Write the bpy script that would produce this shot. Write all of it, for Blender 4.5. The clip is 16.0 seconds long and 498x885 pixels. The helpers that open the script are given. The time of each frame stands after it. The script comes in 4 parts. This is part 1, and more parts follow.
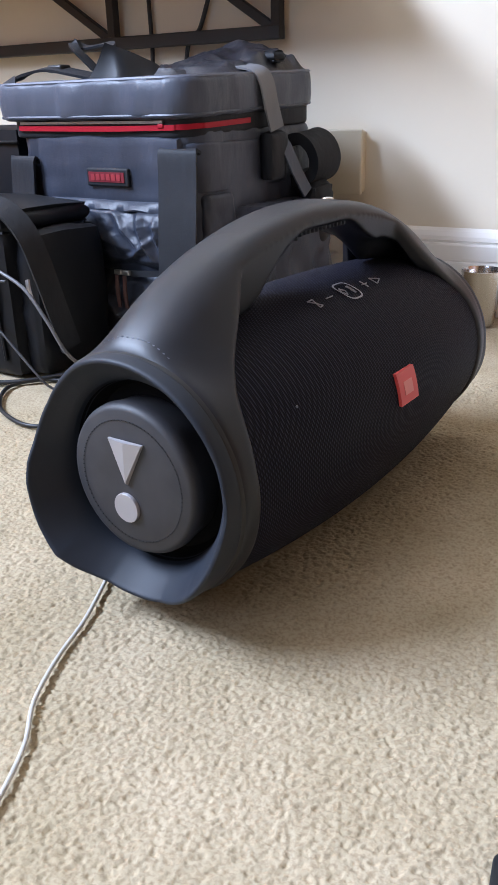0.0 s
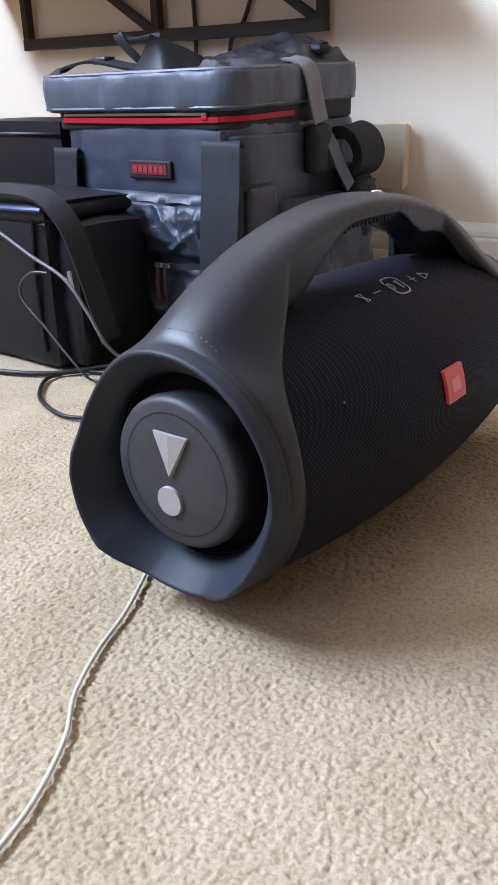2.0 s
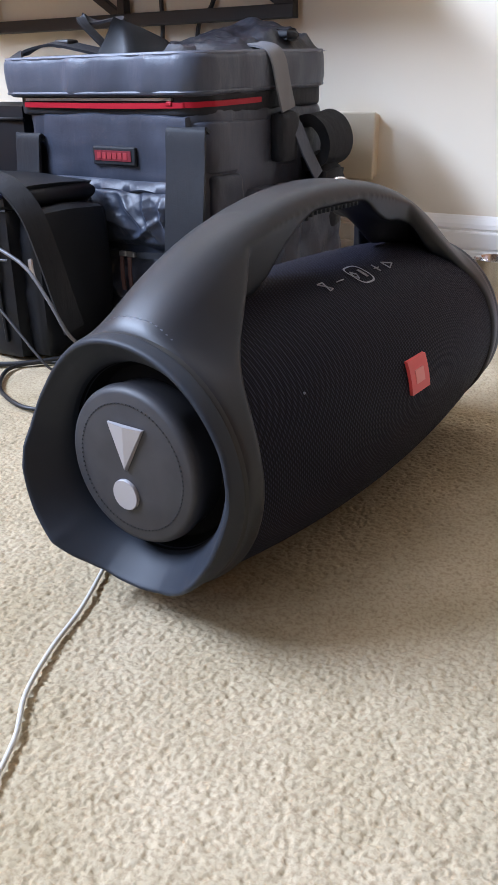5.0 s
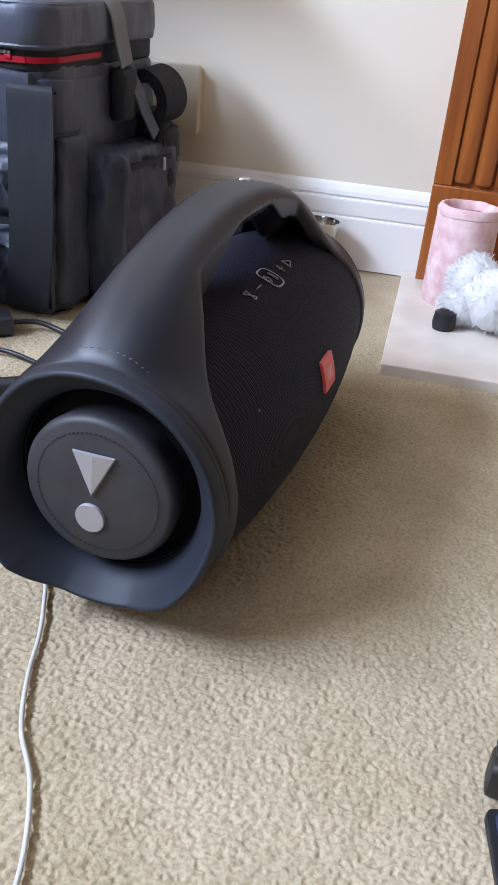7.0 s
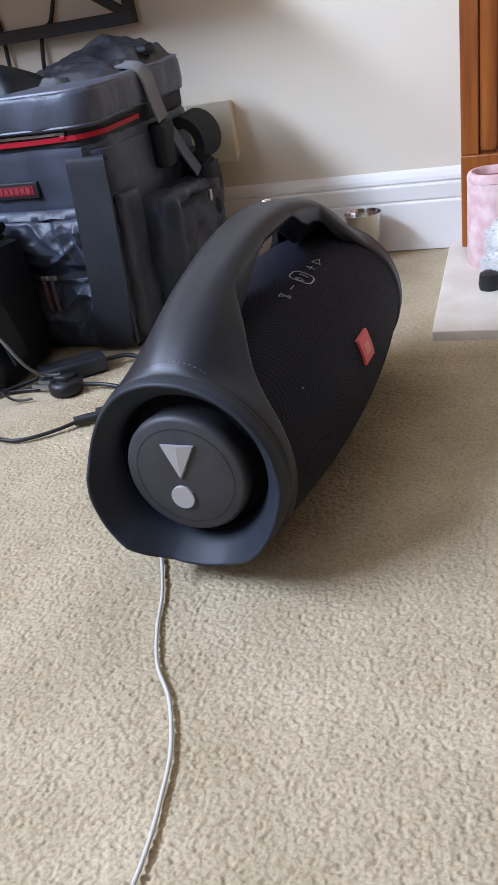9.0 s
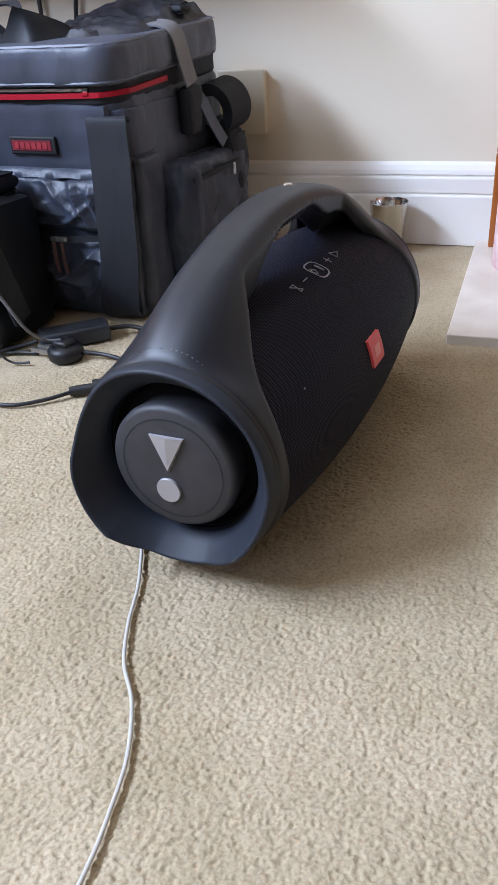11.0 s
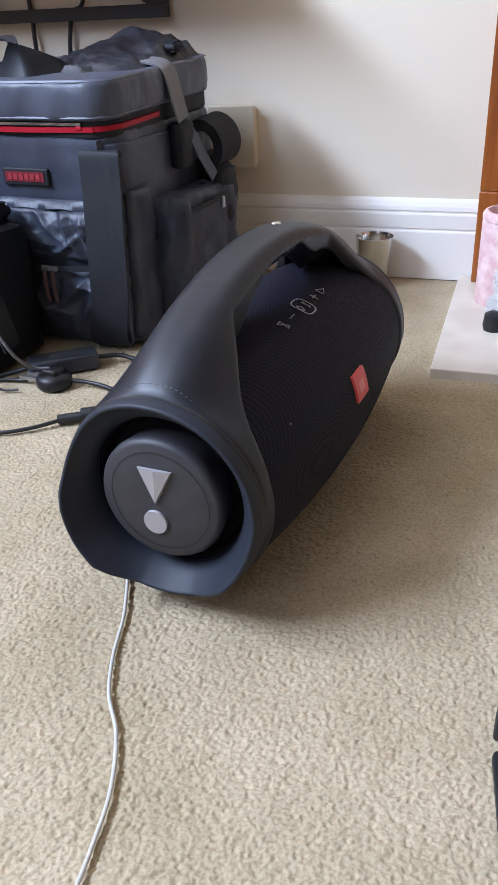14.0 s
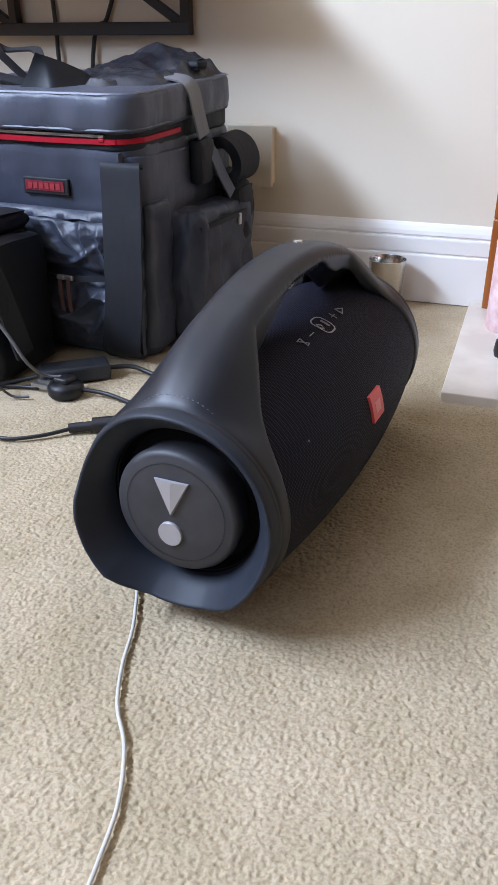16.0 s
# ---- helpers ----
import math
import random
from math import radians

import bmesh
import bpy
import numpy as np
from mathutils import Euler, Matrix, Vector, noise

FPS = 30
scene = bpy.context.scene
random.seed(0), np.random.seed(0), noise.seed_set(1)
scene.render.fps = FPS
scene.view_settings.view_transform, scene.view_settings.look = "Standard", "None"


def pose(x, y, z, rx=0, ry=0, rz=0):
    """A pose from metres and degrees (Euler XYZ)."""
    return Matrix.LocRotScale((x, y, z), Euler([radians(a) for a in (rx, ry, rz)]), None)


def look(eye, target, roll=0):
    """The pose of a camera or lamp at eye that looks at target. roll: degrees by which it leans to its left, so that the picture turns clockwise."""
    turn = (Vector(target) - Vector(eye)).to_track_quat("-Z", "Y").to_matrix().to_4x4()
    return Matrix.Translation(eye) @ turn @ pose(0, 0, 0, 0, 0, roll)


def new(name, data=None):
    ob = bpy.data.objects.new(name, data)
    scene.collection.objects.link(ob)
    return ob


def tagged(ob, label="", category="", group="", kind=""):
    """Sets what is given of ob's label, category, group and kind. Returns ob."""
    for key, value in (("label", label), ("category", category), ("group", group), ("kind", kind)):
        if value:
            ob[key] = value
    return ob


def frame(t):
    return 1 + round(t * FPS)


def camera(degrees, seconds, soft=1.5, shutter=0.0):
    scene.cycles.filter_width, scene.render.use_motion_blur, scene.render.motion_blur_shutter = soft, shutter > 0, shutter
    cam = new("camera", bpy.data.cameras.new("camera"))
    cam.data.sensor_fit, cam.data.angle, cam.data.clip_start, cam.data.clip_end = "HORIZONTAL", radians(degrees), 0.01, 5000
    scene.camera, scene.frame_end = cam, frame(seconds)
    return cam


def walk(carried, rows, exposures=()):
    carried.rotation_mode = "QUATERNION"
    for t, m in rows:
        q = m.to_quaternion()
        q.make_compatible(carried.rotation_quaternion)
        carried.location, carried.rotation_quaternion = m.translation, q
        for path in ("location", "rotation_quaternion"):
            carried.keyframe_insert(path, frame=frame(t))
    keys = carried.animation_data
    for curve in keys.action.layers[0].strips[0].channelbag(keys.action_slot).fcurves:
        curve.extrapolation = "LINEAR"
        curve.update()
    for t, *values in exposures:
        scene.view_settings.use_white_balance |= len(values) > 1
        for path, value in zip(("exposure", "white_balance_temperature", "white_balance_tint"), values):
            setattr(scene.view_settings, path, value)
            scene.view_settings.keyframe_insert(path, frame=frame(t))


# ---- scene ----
cam = camera(35.1, 16.0)
PATH = [
    (0, (0.3332, -0.5123, 0.3269), (-0.1997, 0.2362, -0.0678), -1.40),
    (0.5, (0.3327, -0.5038, 0.3259), (-0.2050, 0.2426, -0.0662), -1.57),
    (1, (0.3212, -0.5101, 0.3209), (-0.2288, 0.2277, -0.0705), -1.30),
    (1.5, (0.3170, -0.5182, 0.3100), (-0.2458, 0.2088, -0.0834), -1.04),
    (2, (0.3217, -0.5134, 0.3241), (-0.2407, 0.2108, -0.0749), -1.19),
    (2.5, (0.3263, -0.5078, 0.3192), (-0.2265, 0.2208, -0.0852), -1.33),
    (3, (0.3267, -0.5110, 0.3185), (-0.2193, 0.2211, -0.0888), -1.00),
    (3.5, (0.3269, -0.5091, 0.3177), (-0.2154, 0.2245, -0.0920), -0.66),
    (6, (0.3093, -0.4946, 0.3210), (-0.2007, 0.2611, -0.0898), -0.21),
    (6.5, (0.2776, -0.5109, 0.3401), (-0.1549, 0.2751, -0.1016), 1.49),
    (6.8, (0.2261, -0.5277, 0.3661), (-0.0886, 0.2423, -0.0929), 4.55),
    (7, (0.2098, -0.5527, 0.3820), (-0.0369, 0.2838, -0.1072), 5.30),
    (7.2, (0.2129, -0.5773, 0.4062), (-0.0059, 0.2260, -0.0513), 1.98),
    (7.5, (0.2497, -0.6184, 0.4131), (-0.0854, 0.2041, -0.0464), -4.84),
    (7.7, (0.2776, -0.6428, 0.4164), (-0.0739, 0.1219, -0.0243), -8.30),
    (8, (0.3069, -0.6404, 0.4050), (-0.0500, 0.1577, -0.0804), -12.75),
    (8.2, (0.2935, -0.6434, 0.4069), (-0.0260, 0.1137, -0.0697), -12.39),
    (8.5, (0.2786, -0.6161, 0.3896), (-0.0696, 0.1749, -0.1136), -11.53),
    (9, (0.2879, -0.6430, 0.4167), (-0.0955, 0.1474, -0.0611), -9.45),
    (11.5, (0.2808, -0.5994, 0.4205), (-0.0982, 0.1719, -0.0909), -3.68),
    (12, (0.2838, -0.5967, 0.4216), (-0.0969, 0.1773, -0.0842), -4.03),
    (12.5, (0.2839, -0.5985, 0.4221), (-0.0950, 0.1796, -0.0790), -3.92),
    (13, (0.2862, -0.6037, 0.4287), (-0.0913, 0.1774, -0.0687), -3.70),
    (13.5, (0.2849, -0.6036, 0.4269), (-0.0884, 0.1832, -0.0647), -3.08),
    (14, (0.2835, -0.6135, 0.4327), (-0.0870, 0.1794, -0.0511), -2.60),
    (14.5, (0.2840, -0.6084, 0.4295), (-0.0834, 0.1896, -0.0483), -1.98),
    (15, (0.2762, -0.6140, 0.4302), (-0.0879, 0.1891, -0.0416), -1.16),
    (15.5, (0.2795, -0.6128, 0.4312), (-0.0886, 0.1905, -0.0370), -0.75),
    (16, (0.2684, -0.6213, 0.4314), (-0.1016, 0.1834, -0.0330), -0.16),
]
walk(cam, [(t, look(eye, target, roll)) for t, eye, target, roll in PATH],
     exposures=[(0.0, 0.12), (6.0, 0.12), (7.5, -0.2), (9.0, -0.2), (12.0, -0.12), (16.0, -0.1)])

# ---- light ----
world = bpy.data.worlds.new("daylight")
scene.world = world
world.use_nodes = True
wn = world.node_tree.nodes
sky = wn.new("ShaderNodeTexSky")
sky.sky_type = "NISHITA"
sky.sun_disc = False
sky.sun_elevation = radians(40)
sky.sun_rotation = radians(-100)
wn["Background"].inputs["Strength"].default_value = 0.12
world.node_tree.links.new(sky.outputs[0], wn["Background"].inputs["Color"])
scene.view_settings.exposure = 0.0


def area_light(name, centre, target, width, height, watts, colour):
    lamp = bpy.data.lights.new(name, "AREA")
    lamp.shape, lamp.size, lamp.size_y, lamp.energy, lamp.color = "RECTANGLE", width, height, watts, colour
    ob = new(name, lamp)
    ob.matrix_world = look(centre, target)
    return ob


area_light("side_window_daylight", (-1.98, -1.40, 2.26), (0.9, -0.35, 1.1), 1.95, 0.44, 300, (0.585, 0.72, 1.0))
# Weak fill added from behind; the south window it stands for is assumed.
area_light("added_south_fill", (-0.42, -3.12, 1.85), (0.0, 0.6, 0.2), 0.9, 1.0, 16, (0.585, 0.72, 1.0))

# ---- materials ----
U = 0.085  # metres in one plan unit


def material(name, base, rough=0.5, metal=0.0, spec=0.5):
    m = bpy.data.materials.new(name)
    m.use_nodes = True
    b = m.node_tree.nodes["Principled BSDF"]
    b.inputs["Base Color"].default_value = (*base, 1)
    b.inputs["Roughness"].default_value = rough
    b.inputs["Metallic"].default_value = metal
    b.inputs["Specular IOR Level"].default_value = spec
    return m


def node(m, kind, **inputs):
    n = m.node_tree.nodes.new(kind)
    for k, v in inputs.items():
        n.inputs[k.replace("_", " ")].default_value = v
    return n


def wire(m, a, b):
    m.node_tree.links.new(a, b)


def coords(m, scale=(1, 1, 1)):
    c = node(m, "ShaderNodeTexCoord")
    mp = node(m, "ShaderNodeMapping")
    mp.inputs["Scale"].default_value = scale
    wire(m, c.outputs["Object"], mp.inputs["Vector"])
    return mp.outputs["Vector"]


def mottled(m, dark, light, scale, detail=4.0, lo=0.35, hi=0.65, vec=None):
    """Base colour between two tones by noise."""
    t = node(m, "ShaderNodeTexNoise", Scale=scale, Detail=detail)
    wire(m, vec or coords(m), t.inputs["Vector"])
    r = node(m, "ShaderNodeValToRGB")
    r.color_ramp.elements[0].position, r.color_ramp.elements[1].position = lo, hi
    r.color_ramp.elements[0].color, r.color_ramp.elements[1].color = (*dark, 1), (*light, 1)
    wire(m, t.outputs["Fac"], r.inputs["Fac"])
    wire(m, r.outputs["Color"], m.node_tree.nodes["Principled BSDF"].inputs["Base Color"])
    return r


def bumped(m, height, strength, distance):
    b = node(m, "ShaderNodeBump", Strength=strength, Distance=distance)
    wire(m, height, b.inputs["Height"])
    wire(m, b.outputs["Normal"], m.node_tree.nodes["Principled BSDF"].inputs["Normal"])
    return b


def noisy(m, scale, strength, distance, detail=3.0, vec=None):
    t = node(m, "ShaderNodeTexNoise", Scale=scale, Detail=detail)
    wire(m, vec or coords(m), t.inputs["Vector"])
    return bumped(m, t.outputs["Fac"], strength, distance)


def carpet_material():
    m = material("carpet_pile", (0.5, 0.44, 0.35), 0.95, spec=0.1)
    big = node(m, "ShaderNodeTexNoise", Scale=9.0, Detail=6.0)
    small = node(m, "ShaderNodeTexNoise", Scale=420.0, Detail=2.0)
    v = coords(m)
    wire(m, v, big.inputs["Vector"]), wire(m, v, small.inputs["Vector"])
    r = node(m, "ShaderNodeValToRGB")
    r.color_ramp.elements[0].position, r.color_ramp.elements[1].position = 0.30, 0.56
    r.color_ramp.elements[0].color, r.color_ramp.elements[1].color = (0.375, 0.295, 0.20, 1), (0.515, 0.43, 0.305, 1)
    wire(m, small.outputs["Fac"], r.inputs["Fac"])
    r2 = node(m, "ShaderNodeValToRGB")
    r2.color_ramp.elements[0].position, r2.color_ramp.elements[1].position = 0.3, 0.7
    r2.color_ramp.elements[0].color, r2.color_ramp.elements[1].color = (0.76, 0.74, 0.67, 1), (1, 0.99, 0.97, 1)
    wire(m, big.outputs["Fac"], r2.inputs["Fac"])
    mix = node(m, "ShaderNodeMixRGB")
    mix.blend_type = "MULTIPLY"
    mix.inputs["Fac"].default_value = 1.0
    wire(m, r.outputs["Color"], mix.inputs["Color1"]), wire(m, r2.outputs["Color"], mix.inputs["Color2"])
    wire(m, mix.outputs["Color"], m.node_tree.nodes["Principled BSDF"].inputs["Base Color"])
    bumped(m, small.outputs["Fac"], 0.35, 0.002)
    return m


def nylon_material(name, dark, light, rough):
    m = material(name, dark, rough, spec=0.4)
    mottled(m, dark, light, 9.0, 4.0)
    weave = node(m, "ShaderNodeTexNoise", Scale=1400.0, Detail=1.0)
    pucker = node(m, "ShaderNodeTexNoise", Scale=1.0, Detail=3.0)
    wire(m, coords(m), weave.inputs["Vector"])
    wire(m, coords(m, (75.0, 75.0, 22.0)), pucker.inputs["Vector"])
    add = node(m, "ShaderNodeMath")
    add.operation = "MULTIPLY_ADD"
    add.inputs[1].default_value = 0.12
    wire(m, weave.outputs["Fac"], add.inputs[0]), wire(m, pucker.outputs["Fac"], add.inputs[2])
    bumped(m, add.outputs[0], 0.32, 0.004)
    return m


CARPET = carpet_material()
WALL = material("wall_paint", (0.80, 0.77, 0.71), 0.8, spec=0.2)
mottled(WALL, (0.74, 0.66, 0.53), (0.79, 0.705, 0.57), 2.2, 5.0)
noisy(WALL, 160.0, 0.12, 0.001)
# The unseen ceiling and south wall are kept dark to hold down bounced light.
CEILING = material("low_bounce_ceiling", (0.48, 0.41, 0.33), 0.9, spec=0.1)
WALL_LOW_BOUNCE = material("low_bounce_wall", (0.42, 0.29, 0.18), 0.8, spec=0.2)
mottled(WALL_LOW_BOUNCE, (0.15, 0.095, 0.06), (0.18, 0.115, 0.072), 2.2, 5.0)
# Orange for the unseen side walls, chosen to warm the bounced light.
WALL_WARM_BOUNCE = material("warm_bounce_wall", (0.62, 0.34, 0.17), 0.8, spec=0.2)
mottled(WALL_WARM_BOUNCE, (0.58, 0.345, 0.185), (0.64, 0.385, 0.21), 2.2, 5.0)
SKIRT = material("skirting_gloss", (0.82, 0.79, 0.74), 0.35)
noisy(SKIRT, 40.0, 0.06, 0.001)
RUBBER = material("soft_touch_shell", (0.012, 0.013, 0.016), 0.45, spec=0.5)
mottled(RUBBER, (0.0042, 0.0052, 0.0095), (0.006, 0.0075, 0.0135), 30.0)
noisy(RUBBER, 2600.0, 0.10, 0.0003, 1.0)
RIM = material("rim_rubber", (0.013, 0.017, 0.026), 0.58, spec=0.4)
noisy(RIM, 2200.0, 0.10, 0.0003, 1.0)
BLACK = material("black_plastic", (0.008, 0.008, 0.010), 0.45)
PIT = material("matt_black_rubber", (0.003, 0.003, 0.004), 0.8, spec=0.15)
DISC = material("radiator_rubber", (0.055, 0.055, 0.058), 0.55)
mottled(DISC, (0.027, 0.026, 0.030), (0.036, 0.035, 0.038), 60.0)
SILVER = material("brushed_silver", (0.40, 0.385, 0.40), 0.42, 0.4)
noisy(SILVER, 900.0, 0.12, 0.0003, 2.0, None)
GRILLE = material("grille_cloth", (0.006, 0.006, 0.010), 0.66, spec=0.12)
RED = material("red_badge", (0.70, 0.075, 0.07), 0.45)
ICON = material("icon_print", (0.32, 0.32, 0.36), 0.5)
NYLON = nylon_material("bag_nylon", (0.029, 0.035, 0.052), (0.058, 0.067, 0.095), 0.42)
NYLON_LID = nylon_material("bag_lid_nylon", (0.054, 0.062, 0.086), (0.086, 0.096, 0.126), 0.42)
WEB = nylon_material("webbing", (0.006, 0.007, 0.010), (0.012, 0.013, 0.018), 0.65)
WEB_GREY = nylon_material("grey_webbing", (0.16, 0.16, 0.17), (0.20, 0.20, 0.21), 0.6)
LEATHER = material("black_leatherette", (0.005, 0.006, 0.009), 0.5, spec=0.3)
noisy(LEATHER, 500.0, 0.2, 0.0006)
ZIP_RED = material("red_zip_tape", (0.36, 0.006, 0.020), 0.5, spec=0.25)
PIPE = material("pale_piping", (0.13, 0.14, 0.18), 0.5)
ZIP_METAL = material("zip_metal", (0.45, 0.45, 0.46), 0.3, 0.9)
OAK = material("varnished_oak", (0.36, 0.13, 0.035), 0.32)
HEARTH = material("hearth_stone", (0.62, 0.56, 0.50), 0.35)
mottled(HEARTH, (0.62, 0.54, 0.45), (0.74, 0.67, 0.58), 14.0, 6.0)
PINK = material("pink_plush", (0.72, 0.40, 0.40), 0.95, spec=0.1)
mottled(PINK, (0.68, 0.42, 0.42), (0.82, 0.62, 0.60), 60.0)
FLUFF = material("white_fluff", (0.74, 0.72, 0.70), 0.95, spec=0.1)
noisy(FLUFF, 700.0, 0.4, 0.002, 2.0)
COVER = nylon_material("cover_nylon", (0.016, 0.017, 0.022), (0.036, 0.038, 0.046), 0.36)
CREAM = material("cream_plastic", (0.70, 0.62, 0.47), 0.4)
STEEL = material("polished_steel", (0.62, 0.60, 0.57), 0.18, 1.0)
IRON = material("black_iron", (0.012, 0.011, 0.011), 0.5)
CABLE_WHITE = material("white_cable", (0.52, 0.50, 0.46), 0.5)
CABLE_BLACK = material("black_cable", (0.012, 0.012, 0.014), 0.45)
GLASS = material("screen_glass", (0.006, 0.006, 0.008), 0.08)


def oak_grain():
    v = coords(OAK, (14.0, 14.0, 1.2))
    mottled(OAK, (0.21, 0.052, 0.009), (0.37, 0.112, 0.022), 5.0, 6.0, 0.3, 0.7, v)
    noisy(OAK, 22.0, 0.1, 0.001, 4.0, v)


oak_grain()


def grille_weave():
    """Ribbed knit: fine diagonal ribs in relief, window glints painted as paler threads."""
    v = coords(GRILLE)
    w1 = node(GRILLE, "ShaderNodeTexWave", Scale=150.0)
    w1.bands_direction = "Y"
    w2 = node(GRILLE, "ShaderNodeTexWave", Scale=175.0)
    w2.bands_direction = "DIAGONAL"
    wire(GRILLE, v, w1.inputs["Vector"]), wire(GRILLE, v, w2.inputs["Vector"])
    mul = node(GRILLE, "ShaderNodeMath")
    mul.operation = "MULTIPLY"
    wire(GRILLE, w1.outputs["Fac"], mul.inputs[0]), wire(GRILLE, w2.outputs["Fac"], mul.inputs[1])
    bumped(GRILLE, mul.outputs[0], 0.4, 0.0009)
    r = node(GRILLE, "ShaderNodeValToRGB")
    r.color_ramp.elements[0].position, r.color_ramp.elements[1].position = 0.2, 0.9
    r.color_ramp.elements[0].color, r.color_ramp.elements[1].color = (0.0035, 0.0033, 0.0075, 1), (0.024, 0.024, 0.045, 1)
    wire(GRILLE, mul.outputs[0], r.inputs["Fac"])
    wire(GRILLE, r.outputs["Color"], GRILLE.node_tree.nodes["Principled BSDF"].inputs["Base Color"])


grille_weave()
for cloth, amount in ((GRILLE, 0.02), (NYLON, 0.06), (NYLON_LID, 0.1), (WEB, 0.01)):
    b = cloth.node_tree.nodes["Principled BSDF"]
    b.inputs["Sheen Weight"].default_value = amount
    b.inputs["Sheen Roughness"].default_value = 0.35
    b.inputs["Sheen Tint"].default_value = (0.75, 0.82, 1.0, 1)


# ---- building helpers (plan units) ----
def part(name, bm, mat, parent=None, label="", smooth=True, bevel=0.0, keep=False):
    """Link a bmesh, given in plan units, as one mesh object."""
    if not keep:
        bmesh.ops.scale(bm, vec=(U, U, U), verts=bm.verts)
    for e in bm.edges:
        if len(e.link_faces) == 2 and e.calc_face_angle(0.0) > radians(50):
            e.smooth = False
    me = bpy.data.meshes.new(name)
    bm.to_mesh(me)
    bm.free()
    for p in me.polygons:
        p.use_smooth = smooth
    me.materials.append(mat)
    ob = new(name, me)
    if parent is not None:
        ob.parent = parent
    if label:
        tagged(ob, label)
    if bevel:
        b = ob.modifiers.new("bevel", "BEVEL")
        b.width, b.segments, b.limit_method, b.angle_limit = bevel * U, 3, "ANGLE", radians(35)
        b.harden_normals = False
    return ob


def thing(name, label, category, group="", kind=""):
    return tagged(new(name), label, category, group, kind)


def box(x0, x1, y0, y1, z0, z1, bm=None, cuts=0):
    bm = bm or bmesh.new()
    r = bmesh.ops.create_cube(bm, size=1.0, matrix=Matrix.Translation(((x0 + x1) / 2, (y0 + y1) / 2, (z0 + z1) / 2)) @ Matrix.Diagonal((x1 - x0, y1 - y0, z1 - z0, 1)))
    if cuts:
        bmesh.ops.subdivide_edges(bm, edges=bm.edges[:], cuts=cuts, use_grid_fill=True)
    return bm


def grid_mesh(rows, close_u=False, close_v=False, bm=None):
    """Faces over a table of points; u runs along a row, v from row to row."""
    bm = bm or bmesh.new()
    vs = [[bm.verts.new(p) for p in row] for row in rows]
    n, k = len(vs), len(vs[0])
    for i in range(n if close_v else n - 1):
        for j in range(k if close_u else k - 1):
            bm.faces.new((vs[i][j], vs[i][(j + 1) % k], vs[(i + 1) % n][(j + 1) % k], vs[(i + 1) % n][j]))
    return bm


def lathe_y(profile, cx, cz, steps=96, bm=None, wave=None):
    """Turn (radius, y) points round an axis along y."""
    rows = []
    for i in range(steps):
        a = 2 * math.pi * i / steps
        rows.append([(cx + r * math.cos(a), (y + (wave(a) * w[0] if wave and (w := extra) else 0)), cz + r * math.sin(a)) for r, y, *extra in profile])
    return grid_mesh(rows, close_v=True, bm=bm)


def tube(points, radius, sides=8, bm=None):
    """A round tube along points, smoothed."""
    pts = [Vector(p) for p in points]
    fine = []
    for i in range(len(pts) - 1):
        p0, p1, p2, p3 = pts[max(i - 1, 0)], pts[i], pts[i + 1], pts[min(i + 2, len(pts) - 1)]
        for s in range(6):
            t = s / 6
            fine.append(0.5 * (2 * p1 + (p2 - p0) * t + (2 * p0 - 5 * p1 + 4 * p2 - p3) * t * t + (3 * p1 - p0 - 3 * p2 + p3) * t**3))
    fine.append(pts[-1])
    rows = []
    side = None
    for i, p in enumerate(fine):
        d = (fine[min(i + 1, len(fine) - 1)] - fine[max(i - 1, 0)]).normalized()
        ref = Vector((0, 0, 1)) if abs(d.z) < 0.9 else Vector((1, 0, 0))
        if side is None:
            side = d.cross(ref).normalized()
        side = (side - d * side.dot(d)).normalized()
        up = side.cross(d)
        rows.append([p + radius * (math.cos(2 * math.pi * k / sides) * side + math.sin(2 * math.pi * k / sides) * up) for k in range(sides)])
    return grid_mesh(rows, close_u=True, bm=bm)


def ribbon(points, width, thick, across):
    """A flat strap along points; across: the direction of its width."""
    pts = [Vector(p) for p in points]
    fine = []
    for i in range(len(pts) - 1):
        p0, p1, p2, p3 = pts[max(i - 1, 0)], pts[i], pts[i + 1], pts[min(i + 2, len(pts) - 1)]
        for s in range(6):
            t = s / 6
            fine.append(0.5 * (2 * p1 + (p2 - p0) * t + (2 * p0 - 5 * p1 + 4 * p2 - p3) * t * t + (3 * p1 - p0 - 3 * p2 + p3) * t**3))
    fine.append(pts[-1])
    rows = []
    for i, p in enumerate(fine):
        d = (fine[min(i + 1, len(fine) - 1)] - fine[max(i - 1, 0)]).normalized()
        a = Vector(across)
        a = (a - d * a.dot(d)).normalized() * width / 2
        n = d.cross(a).normalized() * thick / 2
        rows.append([p - a - n, p + a - n, p + a + n, p - a + n])
    bm = grid_mesh(rows, close_u=True)
    bm.faces.new([v for v in bm.verts[:4]])
    bm.verts.ensure_lookup_table()
    bm.faces.new([v for v in bm.verts[-4:]])
    bmesh.ops.recalc_face_normals(bm, faces=bm.faces)
    return bm


def lathe_z(profile, cx, cy, steps=48):
    rows = [[(cx + r * math.cos(2 * math.pi * i / steps), cy + r * math.sin(2 * math.pi * i / steps), z) for r, z in profile] for i in range(steps)]
    bm = grid_mesh(rows, close_v=True)
    bmesh.ops.recalc_face_normals(bm, faces=bm.faces)
    return bm


